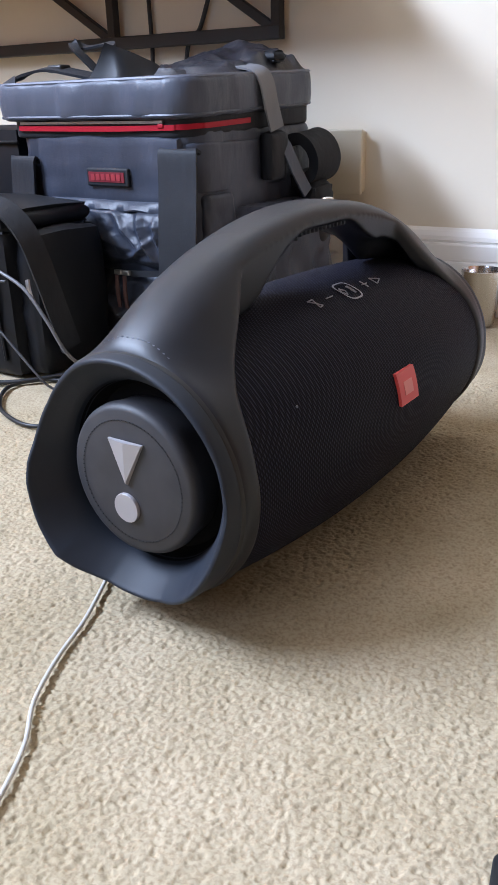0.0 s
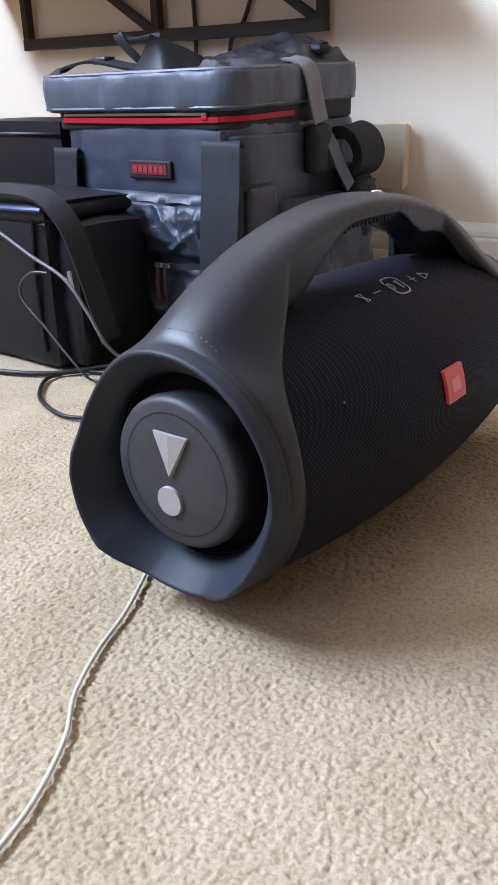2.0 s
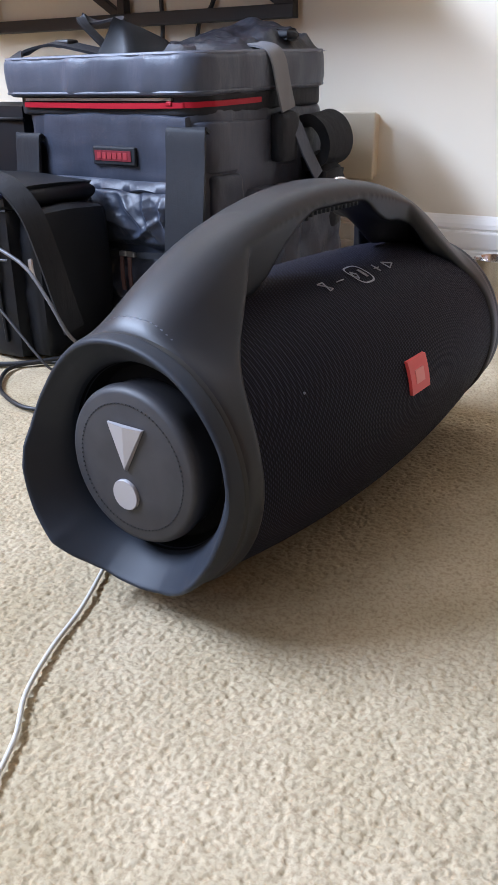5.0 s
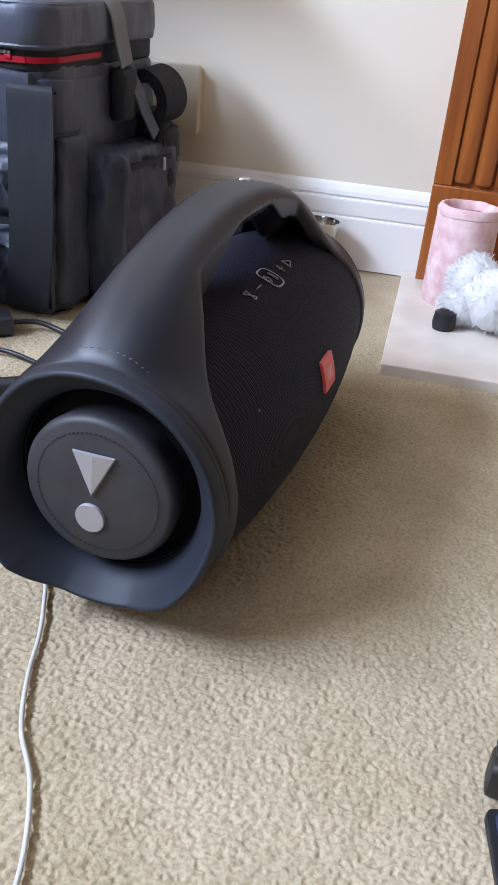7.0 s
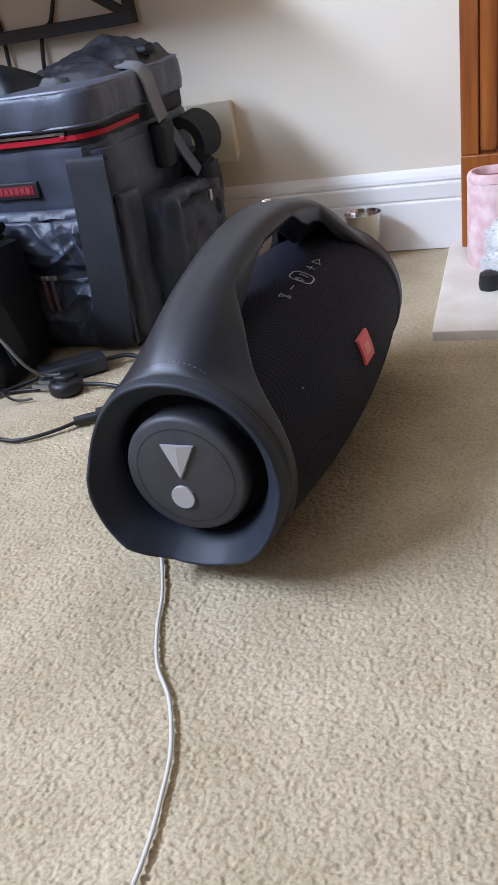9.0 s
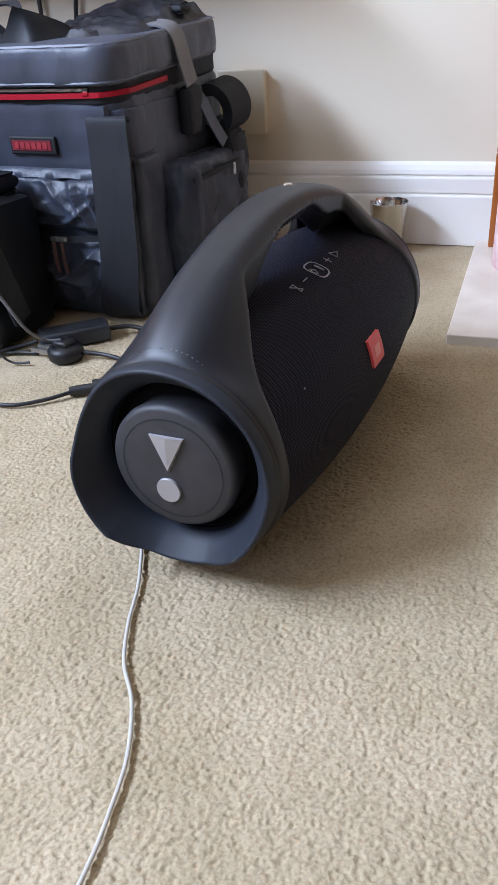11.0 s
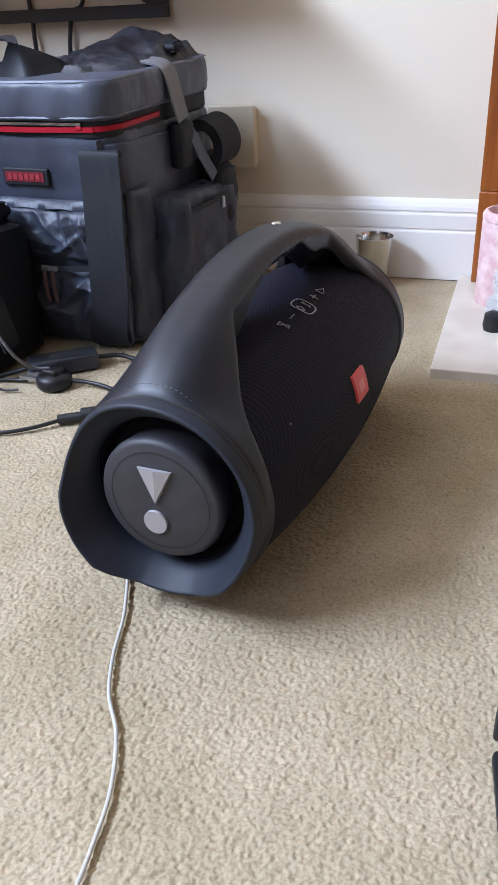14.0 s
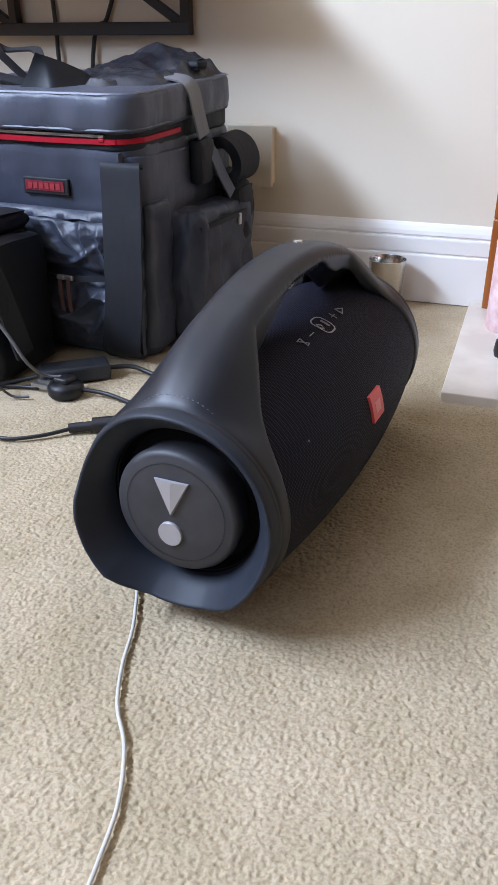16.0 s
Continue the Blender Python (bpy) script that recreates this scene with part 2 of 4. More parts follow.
def soft_box(x0, x1, y0, y1, z0, z1, puff=0.08, seed=0, n=14, crease=0.02, round_r=0.18):
    """A padded box: rounded corners, gently bulging and creased sides."""
    bm = bmesh.new()
    bmesh.ops.create_cube(bm, size=2.0)
    bmesh.ops.subdivide_edges(bm, edges=bm.edges[:], cuts=n, use_grid_fill=True)
    hx, hy, hz = (x1 - x0) / 2, (y1 - y0) / 2, (z1 - z0) / 2
    mid = Vector(((x0 + x1) / 2, (y0 + y1) / 2, (z0 + z1) / 2))
    for v in bm.verts:
        u = v.co.copy()
        p = Vector((u.x * hx, u.y * hy, u.z * hz))
        q = Vector([math.copysign(max(abs(c) - 0, 0), c) for c in p])
        inner = Vector([max(-h + round_r, min(h - round_r, c)) for c, h in zip(q, (hx, hy, hz))])
        d = q - inner
        if d.length > 1e-6:
            d = d.normalized() * round_r
        q = inner + d
        bulge = puff * (1 - u.x**2 if abs(u.x) < 0.999 else 1) * (1 - u.z**2 if abs(u.z) < 0.999 else 1) * (1 - u.y**2 if abs(u.y) < 0.999 else 1)
        nrm = Vector([c if abs(c) > 0.999 else 0 for c in u])
        if nrm.length:
            nrm.normalize()
        w = noise.fractal(Vector((q.x * 1.1 + seed, q.y * 1.1, q.z * 2.2)), 1.0, 2.0, 4)
        v.co = mid + q + nrm * (bulge + crease * w)
        v.co.z = max(v.co.z, z0)
    bmesh.ops.recalc_face_normals(bm, faces=bm.faces)
    return bm


def smoothstep(a, b, x):
    t = min(max((x - a) / (b - a), 0), 1)
    return t * t * (3 - 2 * t)


# ---- the room ----
WALL_Y = 9.03  # room side of the end wall
LEFT, RIGHT, BACK, TOP = -23.6, 48.0, -38.0, 33.0
T = 1.4


def skewed(bm):
    """The end wall stands a little askew to the speaker."""
    for v in bm.verts:
        v.co.y += 0.10 * (v.co.x - 0.6)
    return bm


def structure(name, bm, mat, label, category, bevel=0.0, smooth=False):
    ob = part(name, bm, mat, None, "", smooth, bevel)
    return tagged(ob, label, category, kind="structure")


def room():
    structure("wall_north", skewed(box(LEFT - T, RIGHT + T, WALL_Y, WALL_Y + T, -0.5, TOP)), WALL, "plain cream-painted wall behind the bags", "wall")
    structure("wall_east", box(RIGHT, RIGHT + T, BACK - T, WALL_Y + 4.7, -0.5, TOP), WALL_WARM_BOUNCE, "plain unseen side wall, coloured orange to warm the bounced light", "wall")
    bm = bmesh.new()
    y0, y1, z0, z1 = -28.4, -4.4, 22.6, 30.6
    box(LEFT - T, LEFT, BACK - T, y0, -0.5, TOP, bm)
    box(LEFT - T, LEFT, y1, WALL_Y - 2.3, -0.5, TOP, bm)
    box(LEFT - T, LEFT, y0, y1, -0.5, z0, bm)
    box(LEFT - T, LEFT, y0, y1, z1, TOP, bm)
    structure("wall_west", bm, WALL_WARM_BOUNCE, "unseen side wall with a window opening, coloured orange to warm the bounced light", "wall")
    # Unseen south wall, its opening added to go with the fill lamp.
    bm = bmesh.new()
    x0, x1, z0, z1 = -10.4, 0.5, 15.6, 28.0
    box(LEFT, x0, BACK - T, BACK, -0.5, TOP, bm)
    box(x1, RIGHT, BACK - T, BACK, -0.5, TOP, bm)
    box(x0, x1, BACK - T, BACK, -0.5, z0, bm)
    box(x0, x1, BACK - T, BACK, z1, TOP, bm)
    structure("wall_south", bm, WALL_LOW_BOUNCE, "unseen wall, darkened to cut bounced light, with an opening added for the fill lamp", "wall")
    structure("ceiling", box(LEFT - T, RIGHT + T, BACK - T, WALL_Y + 6.3, TOP, TOP + T), CEILING, "plain unseen ceiling, darkened to cut the bounced light", "ceiling")


room()


def skirting():
    """Moulded skirting: a tall plain board with a stepped top."""
    prof = [(0, 0.0), (-0.17, 0.0), (-0.17, 0.95), (-0.16, 0.975), (-0.125, 0.985), (-0.125, 1.015), (-0.15, 1.03), (-0.15, 1.29), (-0.14, 1.315), (-0.09, 1.325), (-0.09, 1.355), (-0.12, 1.375), (-0.105, 1.45), (-0.06, 1.54), (-0.025, 1.58), (0, 1.60)]
    rows = [[(x, WALL_Y + y, z) for y, z in prof] for x in (LEFT, 1.02)]
    bm = skewed(grid_mesh(rows))
    bmesh.ops.recalc_face_normals(bm, faces=bm.faces)
    ob = part("baseboard", bm, SKIRT, None, "", False)
    tagged(ob, "white gloss-painted moulded skirting board along the wall", "baseboard", kind="structure")


skirting()


def carpet():
    """One sheet of cut-pile carpet; the stretch near the speaker has its tufts in relief."""
    x0, x1, y0, y1, st = -4.6, 4.4, -5.9, 5.2, 0.0135
    nx, ny = int((x1 - x0) / st), int((y1 - y0) / st)
    rng = np.random.default_rng(3)
    gx, gy = np.meshgrid(np.linspace(x0, x1, nx), np.linspace(y0, y1, ny))

    def blur(a, k):
        for ax in (0, 1):
            a = sum(np.roll(a, s, ax) for s in range(-k, k + 1)) / (2 * k + 1)
        return a

    fine = rng.standard_normal((ny, nx))
    for ax in (0, 1):
        fine = (0.6 * np.roll(fine, 1, ax) + 1.5 * fine + 0.6 * np.roll(fine, -1, ax)) / 2.7
    mid = blur(rng.standard_normal((ny, nx)), 1)
    mid2 = blur(rng.standard_normal((ny, nx)), 14)
    tuft = 0.9 * fine / fine.std() + 0.4 * mid / mid.std()
    h = -0.0088 * np.clip(-tuft, 0, 2.0) + 0.0028 * np.clip(tuft, 0, 2) + 0.0016 * mid2 / mid2.std()
    edge = np.minimum(np.minimum(gx - x0, x1 - gx), np.minimum(gy - y0, y1 - gy))
    z = -0.02 + h.clip(-0.03, 0.015) * np.clip(edge / 0.3, 0, 1)
    co = np.stack([gx, gy, z], -1).reshape(-1, 3) * U
    i = (np.arange(ny - 1)[:, None] * nx + np.arange(nx - 1)[None]).ravel()
    faces = np.stack([i, i + 1, i + nx + 1, i + nx], -1)
    # plain margins that carry the sheet to the walls
    c = len(co)
    far = [(LEFT - 0.5, BACK - 0.5), (RIGHT + 0.5, BACK - 0.5), (RIGHT + 0.5, WALL_Y + 5.0), (LEFT - 0.5, WALL_Y - 1.4)]
    near = [(x0, y0), (x1, y0), (x1, y1), (x0, y1)]
    co = np.vstack([co, [(x * U, y * U, -0.02 * U) for x, y in far + near]])
    ring = [[c + k, c + (k + 1) % 4, c + 4 + (k + 1) % 4, c + 4 + k] for k in range(4)]
    me = bpy.data.meshes.new("floor")
    me.from_pydata(co.tolist(), [], faces.tolist() + ring)
    me.polygons.foreach_set("use_smooth", [True] * len(me.polygons))
    me.materials.append(CARPET)
    ob = tagged(new("floor", me), "beige cut-pile wool carpet, slightly worn", "carpet", kind="structure")
    return ob


carpet()

# ---- the loudspeaker ----
CX, CZ, YM = 0.05, 1.22, 0.32  # axis and middle of the barrel


def body_radius(y):
    return 1.15 - 0.030 * (y - YM) ** 2


def axis_z(y):
    """The barrel hangs a little below the end discs' centre."""
    return CZ - 0.055 * (1 - ((y - YM) / 2.41) ** 2)


def handle_top(y):
    d = abs(y - YM)
    return 3.03 - 0.112 * d * d - 0.0007 * d**6


def handle_under(y):
    d = abs(y - YM)
    return 2.80 - 0.60 * smoothstep(0.35, 1.45, d)


def shell_outline(y):
    """Distance from the axis to the shell's skin, by angle: a circle with a ridge drawn up to the handle."""
    r = body_radius(y) + 0.035
    d = abs(y - YM)
    top = handle_top(y)
    half = 0.12 - 0.08 * smoothstep(0.9, 2.2, d)
    bend = 0.19 + 0.24 * smoothstep(0.9, 2.2, d)
    pts = [(r * math.cos(a), axis_z(y) - CZ + r * math.sin(a)) for a in np.linspace(0, 2 * math.pi, 90, endpoint=False)]
    for s in (-1, 1):
        pts += [(s * half + bend * math.cos(a), top - CZ - bend + bend * math.sin(a)) for a in np.linspace(0, math.pi, 24)]
    pts = sorted(set((round(x, 5), round(z, 5)) for x, z in pts))

    def chain(ps):
        out = []
        for p in ps:
            while len(out) > 1 and (out[-1][0] - out[-2][0]) * (p[1] - out[-2][1]) - (out[-1][1] - out[-2][1]) * (p[0] - out[-2][0]) <= 0:
                out.pop()
            out.append(p)
        return out[:-1]

    hull = chain(pts) + chain(pts[::-1])

    def radius(a):
        c, s = math.cos(a), math.sin(a)
        for (ax, az), (bx, bz) in zip(hull, hull[1:] + hull[:1]):
            ca, cb = c * az - s * ax, c * bz - s * bx
            if (ca <= 0 <= cb) or (cb <= 0 <= ca):
                t = ca / (ca - cb) if ca != cb else 0
                px, pz = ax + t * (bx - ax), az + t * (bz - az)
                if px * c + pz * s > 0:
                    return px * c + pz * s
        return r

    return radius


def end_shell(front, bm):
    """The collar at one end, drawn up into the handle's root."""
    na, ns = 144, 30
    y_out = -2.09
    steps = np.linspace(y_out, YM - 0.5, 50)
    angles = np.linspace(0, 2 * math.pi, na, endpoint=False)
    radii = np.array([[f(a) for a in angles] for f in (shell_outline(y) for y in steps)])
    tip = [0, 4, 8, 15, 27, 33, 44, 50, 60, 75, 180]
    ends = [-0.72, -0.80, -0.94, -1.15, -1.45, -1.57, -1.71, -1.77, -1.83, -1.87, -1.88]
    rows = []
    for j, a in enumerate(angles):
        off = abs((math.degrees(a) - 90 + 180) % 360 - 180)
        reach = np.mean([np.interp(off + k, tip, ends) for k in (-4, -2, 0, 2, 4)]) - y_out
        row = []
        for s in np.linspace(0, 1, ns):
            y = y_out + reach * s
            r = np.interp(y, steps, radii[:, j])
            r -= 0.03 * (1 - smoothstep(0, 0.05, reach * s)) + 0.03 * smoothstep(-0.05, 0.0, reach * (s - 1))
            if not front:
                y = 2 * YM - y
            row.append((r, y))
        row += [(r - 0.055, y) for r, y in row[::-1]]
        rows.append([(CX + r * math.cos(a), y, CZ + r * math.sin(a)) for r, y in row])
    grid_mesh(rows, close_u=True, close_v=True, bm=bm)


def handle_bar(bm):
    """The arch of the handle, its top flush with the collars' skin, its roots filled down to the barrel."""
    tip = [12, 15, 27, 33, 44, 50, 60]
    ends = [-1.07, -1.15, -1.45, -1.57, -1.71, -1.77, -1.83]
    rows = []
    for y in np.linspace(YM - 2.0, YM + 2.0, 110):
        d = abs(y - YM)
        skin = shell_outline(y)
        core = wide = math.degrees(math.atan2(0.305, handle_top(y) - CZ - 0.12))
        if YM - d < -1.0:
            wide = max(wide, np.interp(-(YM - d), [-e for e in ends], tip) - 0.6)
        floor_r = body_radius(y) - 0.03
        outer, inner = [], []
        for k in np.linspace(-1, 1, 33):
            a = math.pi / 2 + radians(wide * k)
            r = skin(a) - 0.006 - 0.05 * smoothstep(1.85, 2.0, d)
            low = max((handle_under(y) - CZ) / math.cos(radians(wide * k)) + 0.05 * k ** 4, floor_r)
            low += (floor_r - low) * smoothstep(core - 7, core, wide * abs(k)) * smoothstep(0.8, 1.3, d)
            if y > YM:  # the rear root is hollowed out under a thin skin
                low += (r - 0.18 - low) * smoothstep(core - 12, core + 2, wide * abs(k)) * smoothstep(0.3, 1.25, d) * (1 - smoothstep(1.5, 1.95, d))
            outer.append((CX + r * math.cos(a), y, CZ + r * math.sin(a)))
            low = min(low, r - 0.03)
            inner.append((CX + low * math.cos(a), y, CZ + low * math.sin(a)))
        rows.append(outer + inner[::-1])
    before = len(bm.verts)
    grid_mesh(rows, close_u=True, bm=bm)
    bm.verts.ensure_lookup_table()
    bm.faces.new(bm.verts[before:before + 66])
    bm.faces.new(bm.verts[-66:])


def rim_wave(a):
    """The lip stands out in two long lobes low on either side and dips at the top."""
    deg = (math.degrees(a) + 90) % 360
    off = min(deg, 360 - deg)
    if deg > 180:
        y = np.interp(off, (0, 16, 24, 32, 42, 60, 80, 90, 99, 106, 120, 138, 160, 180), (-2.24, -2.25, -2.30, -2.37, -2.44, -2.425, -2.39, -2.34, -2.255, -2.215, -2.16, -2.14, -2.19, -2.22))
    else:
        y = np.interp(off, (0, 18, 30, 45, 60, 74, 90, 112, 130, 150, 180), (-2.24, -2.25, -2.31, -2.38, -2.375, -2.33, -2.25, -2.22, -2.225, -2.225, -2.22))
    return float(y) + 2.22


def speaker():
    sp = thing("portable_speaker", "large black portable loudspeaker with carry handle on the carpet", "speaker")
    rows = []
    for i in range(120):
        a = 2 * math.pi * i / 120
        rows.append([(CX + body_radius(y) * math.cos(a), y, axis_z(y) + body_radius(y) * math.sin(a)) for y in np.linspace(YM - 2.35, YM + 2.35, 60)])
    bm = grid_mesh(rows, close_v=True)
    bmesh.ops.recalc_face_normals(bm, faces=bm.faces)
    part("grille", bm, GRILLE, sp, "black ribbed cloth grille")
    bm = bmesh.new()
    end_shell(True, bm), end_shell(False, bm), handle_bar(bm)
    bmesh.ops.recalc_face_normals(bm, faces=bm.faces)
    ob = part("shell", bm, RUBBER, sp, "matt dark grey soft-touch shell with arched carry handle")
    m = ob.modifiers.new("one_skin", "REMESH")
    m.mode, m.voxel_size, m.use_smooth_shade = "VOXEL", 0.0013, True
    m = ob.modifiers.new("soften", "SMOOTH")
    m.factor, m.iterations = 0.5, 24
    bm = bmesh.new()
    for i in range(13):
        y = YM - 0.50 + i * 0.07
        box(CX + 0.06, CX + 0.255, y, y + 0.03, handle_under(y) - 0.006, handle_under(y) + 0.09, bm)
    part("grip_ribs", bm, RIM, sp, "fine moulded ribs under the handle", True)
    part("handle_stud", lathe_z([(0.0, 3.008), (0.045, 3.004), (0.06, 2.99), (0.06, 2.9)], CX - 0.06, 0.9, 24), STEEL, sp, "small chrome stud")
    for sgn in (1, -1):
        f = (lambda y: y) if sgn == 1 else (lambda y: 2 * YM - y)
        prof = [(1.0, f(-2.0)), (1.005, f(-2.09)), (0.99, f(-2.11)), (0.97, f(-2.10)), (0.96, f(-2.06))]
        bm = lathe_y(prof, CX, CZ)
        bmesh.ops.recalc_face_normals(bm, faces=bm.faces)
        part("groove_ring", bm, BLACK, sp)
        k = sgn
        prof = [(0.975, f(-2.04), 0), (0.998, f(-2.10), 0.05 * k), (0.998, f(-2.12), 0.15 * k), (0.985, f(-2.19), 0.85 * k), (0.975, f(-2.216), 0.98 * k), (0.958, f(-2.222), k), (0.945, f(-2.217), k), (0.935, f(-2.20), 0.97 * k), (0.88, f(-2.14), 0.72 * k), (0.82, f(-2.07), 0.40 * k), (0.775, f(-2.01), 0.10 * k), (0.768, f(-1.99), 0.05 * k), (0.745, f(-1.92), 0)]
        bm = lathe_y(prof, CX, CZ, 216, None, rim_wave)
        bmesh.ops.recalc_face_normals(bm, faces=bm.faces)
        part("bezel", bm, RIM, sp, "dark blue-grey rubber bezel with a wavy lip")
        prof = [(0.755, f(-1.96)), (0.735, f(-1.86)), (0.70, f(-1.80)), (0.66, f(-1.80)), (0.6, f(-1.84)), (0.0001, f(-1.84))]
        bm = lathe_y(prof, CX, CZ)
        bmesh.ops.recalc_face_normals(bm, faces=bm.faces)
        part("surround", bm, PIT, sp)
        prof = [(0.60, f(-1.84)), (0.61, f(-1.98)), (0.625, f(-2.05)), (0.62, f(-2.10)), (0.60, f(-2.135)), (0.57, f(-2.15)), (0.3, f(-2.155)), (0.0001, f(-2.158))]
        bm = lathe_y(prof, CX, CZ)
        bmesh.ops.recalc_face_normals(bm, faces=bm.faces)
        disc = part("radiator", bm, DISC, sp, "dark grey rubber bass radiator")
        if sgn == 1:
            mark_on_disc(disc)
    top_controls(sp)
    badge(sp)
    collar_print(sp)
    status_light(sp)
    feet(sp)
    return sp


def mark_on_disc(disc):
    """The silver wedge and dot, and the ring of fine studs."""
    bm = bmesh.new()
    y = -2.16
    a, b, c = (-0.135, y, 1.56), (0.215, y, 1.565), (0.022, y, 1.19)
    base = [bm.verts.new(p) for p in (a, b, c)]
    crown = [bm.verts.new(p) for p in ((-0.128, y - 0.02, 1.558), (0.045, y - 0.045, 1.562), (0.207, y - 0.02, 1.563), (0.022, y - 0.03, 1.215))]
    for f in ((crown[0], crown[1], crown[3]), (crown[1], crown[2], crown[3]), (base[0], base[1], crown[2], crown[1], crown[0]), (base[1], base[2], crown[3], crown[2]), (base[2], base[0], crown[0], crown[3])):
        bm.faces.new(f)
    bmesh.ops.recalc_face_normals(bm, faces=bm.faces)
    part("emblem_wedge", bm, SILVER, disc, "brushed silver wedge", False)
    bm = lathe_y([(0.122, y + 0.01), (0.122, y - 0.018), (0.118, y - 0.024), (0.0001, y - 0.024)], 0.0, 0.995, 40)
    bmesh.ops.recalc_face_normals(bm, faces=bm.faces)
    part("emblem_dot", bm, SILVER, disc, "brushed silver dot")
    bm = bmesh.new()
    for i in range(84):
        t = 2 * math.pi * i / 84
        p = (CX + 0.50 * math.cos(t), -2.155, CZ + 0.50 * math.sin(t))
        bmesh.ops.create_icosphere(bm, subdivisions=1, radius=0.0085, matrix=Matrix.Translation(p))
    tagged(part("stud_ring", bm, BLACK, disc), kind="stuff")


def on_barrel(y, x, lift=0.0):
    r = body_radius(y) + lift
    return Vector((x, y, axis_z(y) + math.sqrt(max(r * r - (x - CX) ** 2, 0))))


def top_controls(sp):
    x0, y0 = 0.48, 0.44
    curve = lambda t, k: (k * 0.13 * math.copysign(abs(math.cos(t)) ** 0.62, math.cos(t)), k * 0.135 * math.copysign(abs(math.sin(t)) ** 0.62, math.sin(t)))
    around = [2 * math.pi * i / 32 for i in range(32)]
    rows_out = [on_barrel(y0 + q, x0 + p, 0.012) for p, q in (curve(t, 1.0) for t in around)]
    rows_in = [on_barrel(y0 + q, x0 + p, 0.012) for p, q in (curve(t, 0.87) for t in around)]
    bm = grid_mesh([rows_out, rows_in], close_u=True)
    part("power_button_ring", bm, ICON, sp, "pale grey printed button outline")

    def strokes(name, lines):
        bm = bmesh.new()
        for (p, q), (p2, q2) in lines:
            tube([on_barrel(y0 + q + t * (q2 - q), x0 + p + t * (p2 - p), 0.01) for t in (0, 0.5, 1)], 0.006, 5, bm)
        part(name, bm, ICON, sp)

    strokes("power_icon", [((0.05, -0.08), (0.0, -0.04)), ((0.0, -0.04), (-0.05, -0.08)), ((-0.05, -0.08), (0.0, -0.11)), ((0.0, -0.11), (0.05, -0.08))])
    strokes("pairing_icon", [((-0.05, 0.07), (0.06, 0.07)), ((-0.05, 0.05), (0.06, 0.05))])
    strokes("link_icon", [((0.06, -0.60), (-0.05, -0.56)), ((-0.05, -0.56), (-0.05, -0.64)), ((-0.05, -0.64), (0.05, -0.54)), ((0.06, -0.60), (0.05, -0.54))])
    strokes("minus_icon", [((0.0, -0.40), (0.0, -0.28))])
    strokes("plus_icon", [((0.0, 0.28), (0.0, 0.38)), ((0.05, 0.33), (-0.05, 0.33))])
    strokes("play_icon", [((0.05, 0.52), (-0.05, 0.52)), ((-0.05, 0.52), (0.0, 0.66)), ((0.0, 0.66), (0.05, 0.52))])


def badge(sp):
    """A red rectangle bent to the barrel, with a pale block on it."""
    def skin(y, z, lift):
        r = body_radius(y) + lift
        return (CX + math.sqrt(r * r - (z - axis_z(y)) ** 2), y, z)

    def patch(y0, y1, z0, z1, lift):
        bm = bmesh.new()
        rows = [[skin(y, z, lift) for y in np.linspace(y0, y1, 6)] for z in np.linspace(z0, z1, 6)]
        back = [[skin(y, z, lift - 0.05) for y in np.linspace(y0, y1, 6)] for z in np.linspace(z0, z1, 6)]
        grid_mesh(rows, bm=bm)
        edge = lambda g: g[0][:-1] + [r[-1] for r in g[:-1]] + g[-1][:0:-1] + [r[0] for r in g[:0:-1]]
        grid_mesh([edge(rows), edge(back)], close_u=True, bm=bm)
        bmesh.ops.remove_doubles(bm, verts=bm.verts, dist=1e-5)
        bmesh.ops.recalc_face_normals(bm, faces=bm.faces)
        return bm

    b = part("badge", patch(0.15, 0.51, 1.32, 1.61, 0.03), RED, sp, "red rubber badge")
    part("badge_mark", patch(0.24, 0.41, 1.40, 1.52, 0.034), material("badge_print", (0.76, 0.24, 0.22), 0.5), b)


def status_light(sp):
    y, z = -1.26, 1.73
    x = CX + math.sqrt(body_radius(y) ** 2 - (z - axis_z(y)) ** 2)
    bm = bmesh.new()
    bmesh.ops.create_icosphere(bm, subdivisions=2, radius=0.012, matrix=Matrix.Translation((x, y, z)))
    part("status_light", bm, PIPE, sp, "tiny pale indicator dot")


def collar_print(sp):
    """Fine unreadable print along the top of the front collar."""
    shape = shell_outline(-2.0)
    for i in range(16):
        a = radians(72 + i * 2.6)
        r = shape(a) - 0.012
        c = Vector((CX + r * math.cos(a), -2.0, CZ + r * math.sin(a)))
        bm = bmesh.new()
        bmesh.ops.create_cube(bm, size=1.0, matrix=Matrix.Translation(c) @ Matrix.Rotation(math.pi / 2 - a, 4, "Y") @ Matrix.Diagonal((0.020, 0.008, 0.026, 1)))
        part("printed_mark", bm, PIPE, sp, "", False)


def feet(sp):
    for y in (-1.0, 1.64):
        bm = box(CX - 0.26, CX + 0.26, y - 0.14, y + 0.14, -0.01, 0.3)
        part("foot", bm, BLACK, sp, "", True, 0.06)


speaker()

# ---- the equipment bags ----
def piping(points, radius, mat, parent, name="piping"):
    fine = []
    for a, b in zip(points, points[1:]):
        a, b = Vector(a), Vector(b)
        k = max(1, int((b - a).length / 0.12))
        fine += [a.lerp(b, i / k) for i in range(k)]
    bm = tube(fine + [points[-1]], radius, 6)
    return part(name, bm, mat, parent)


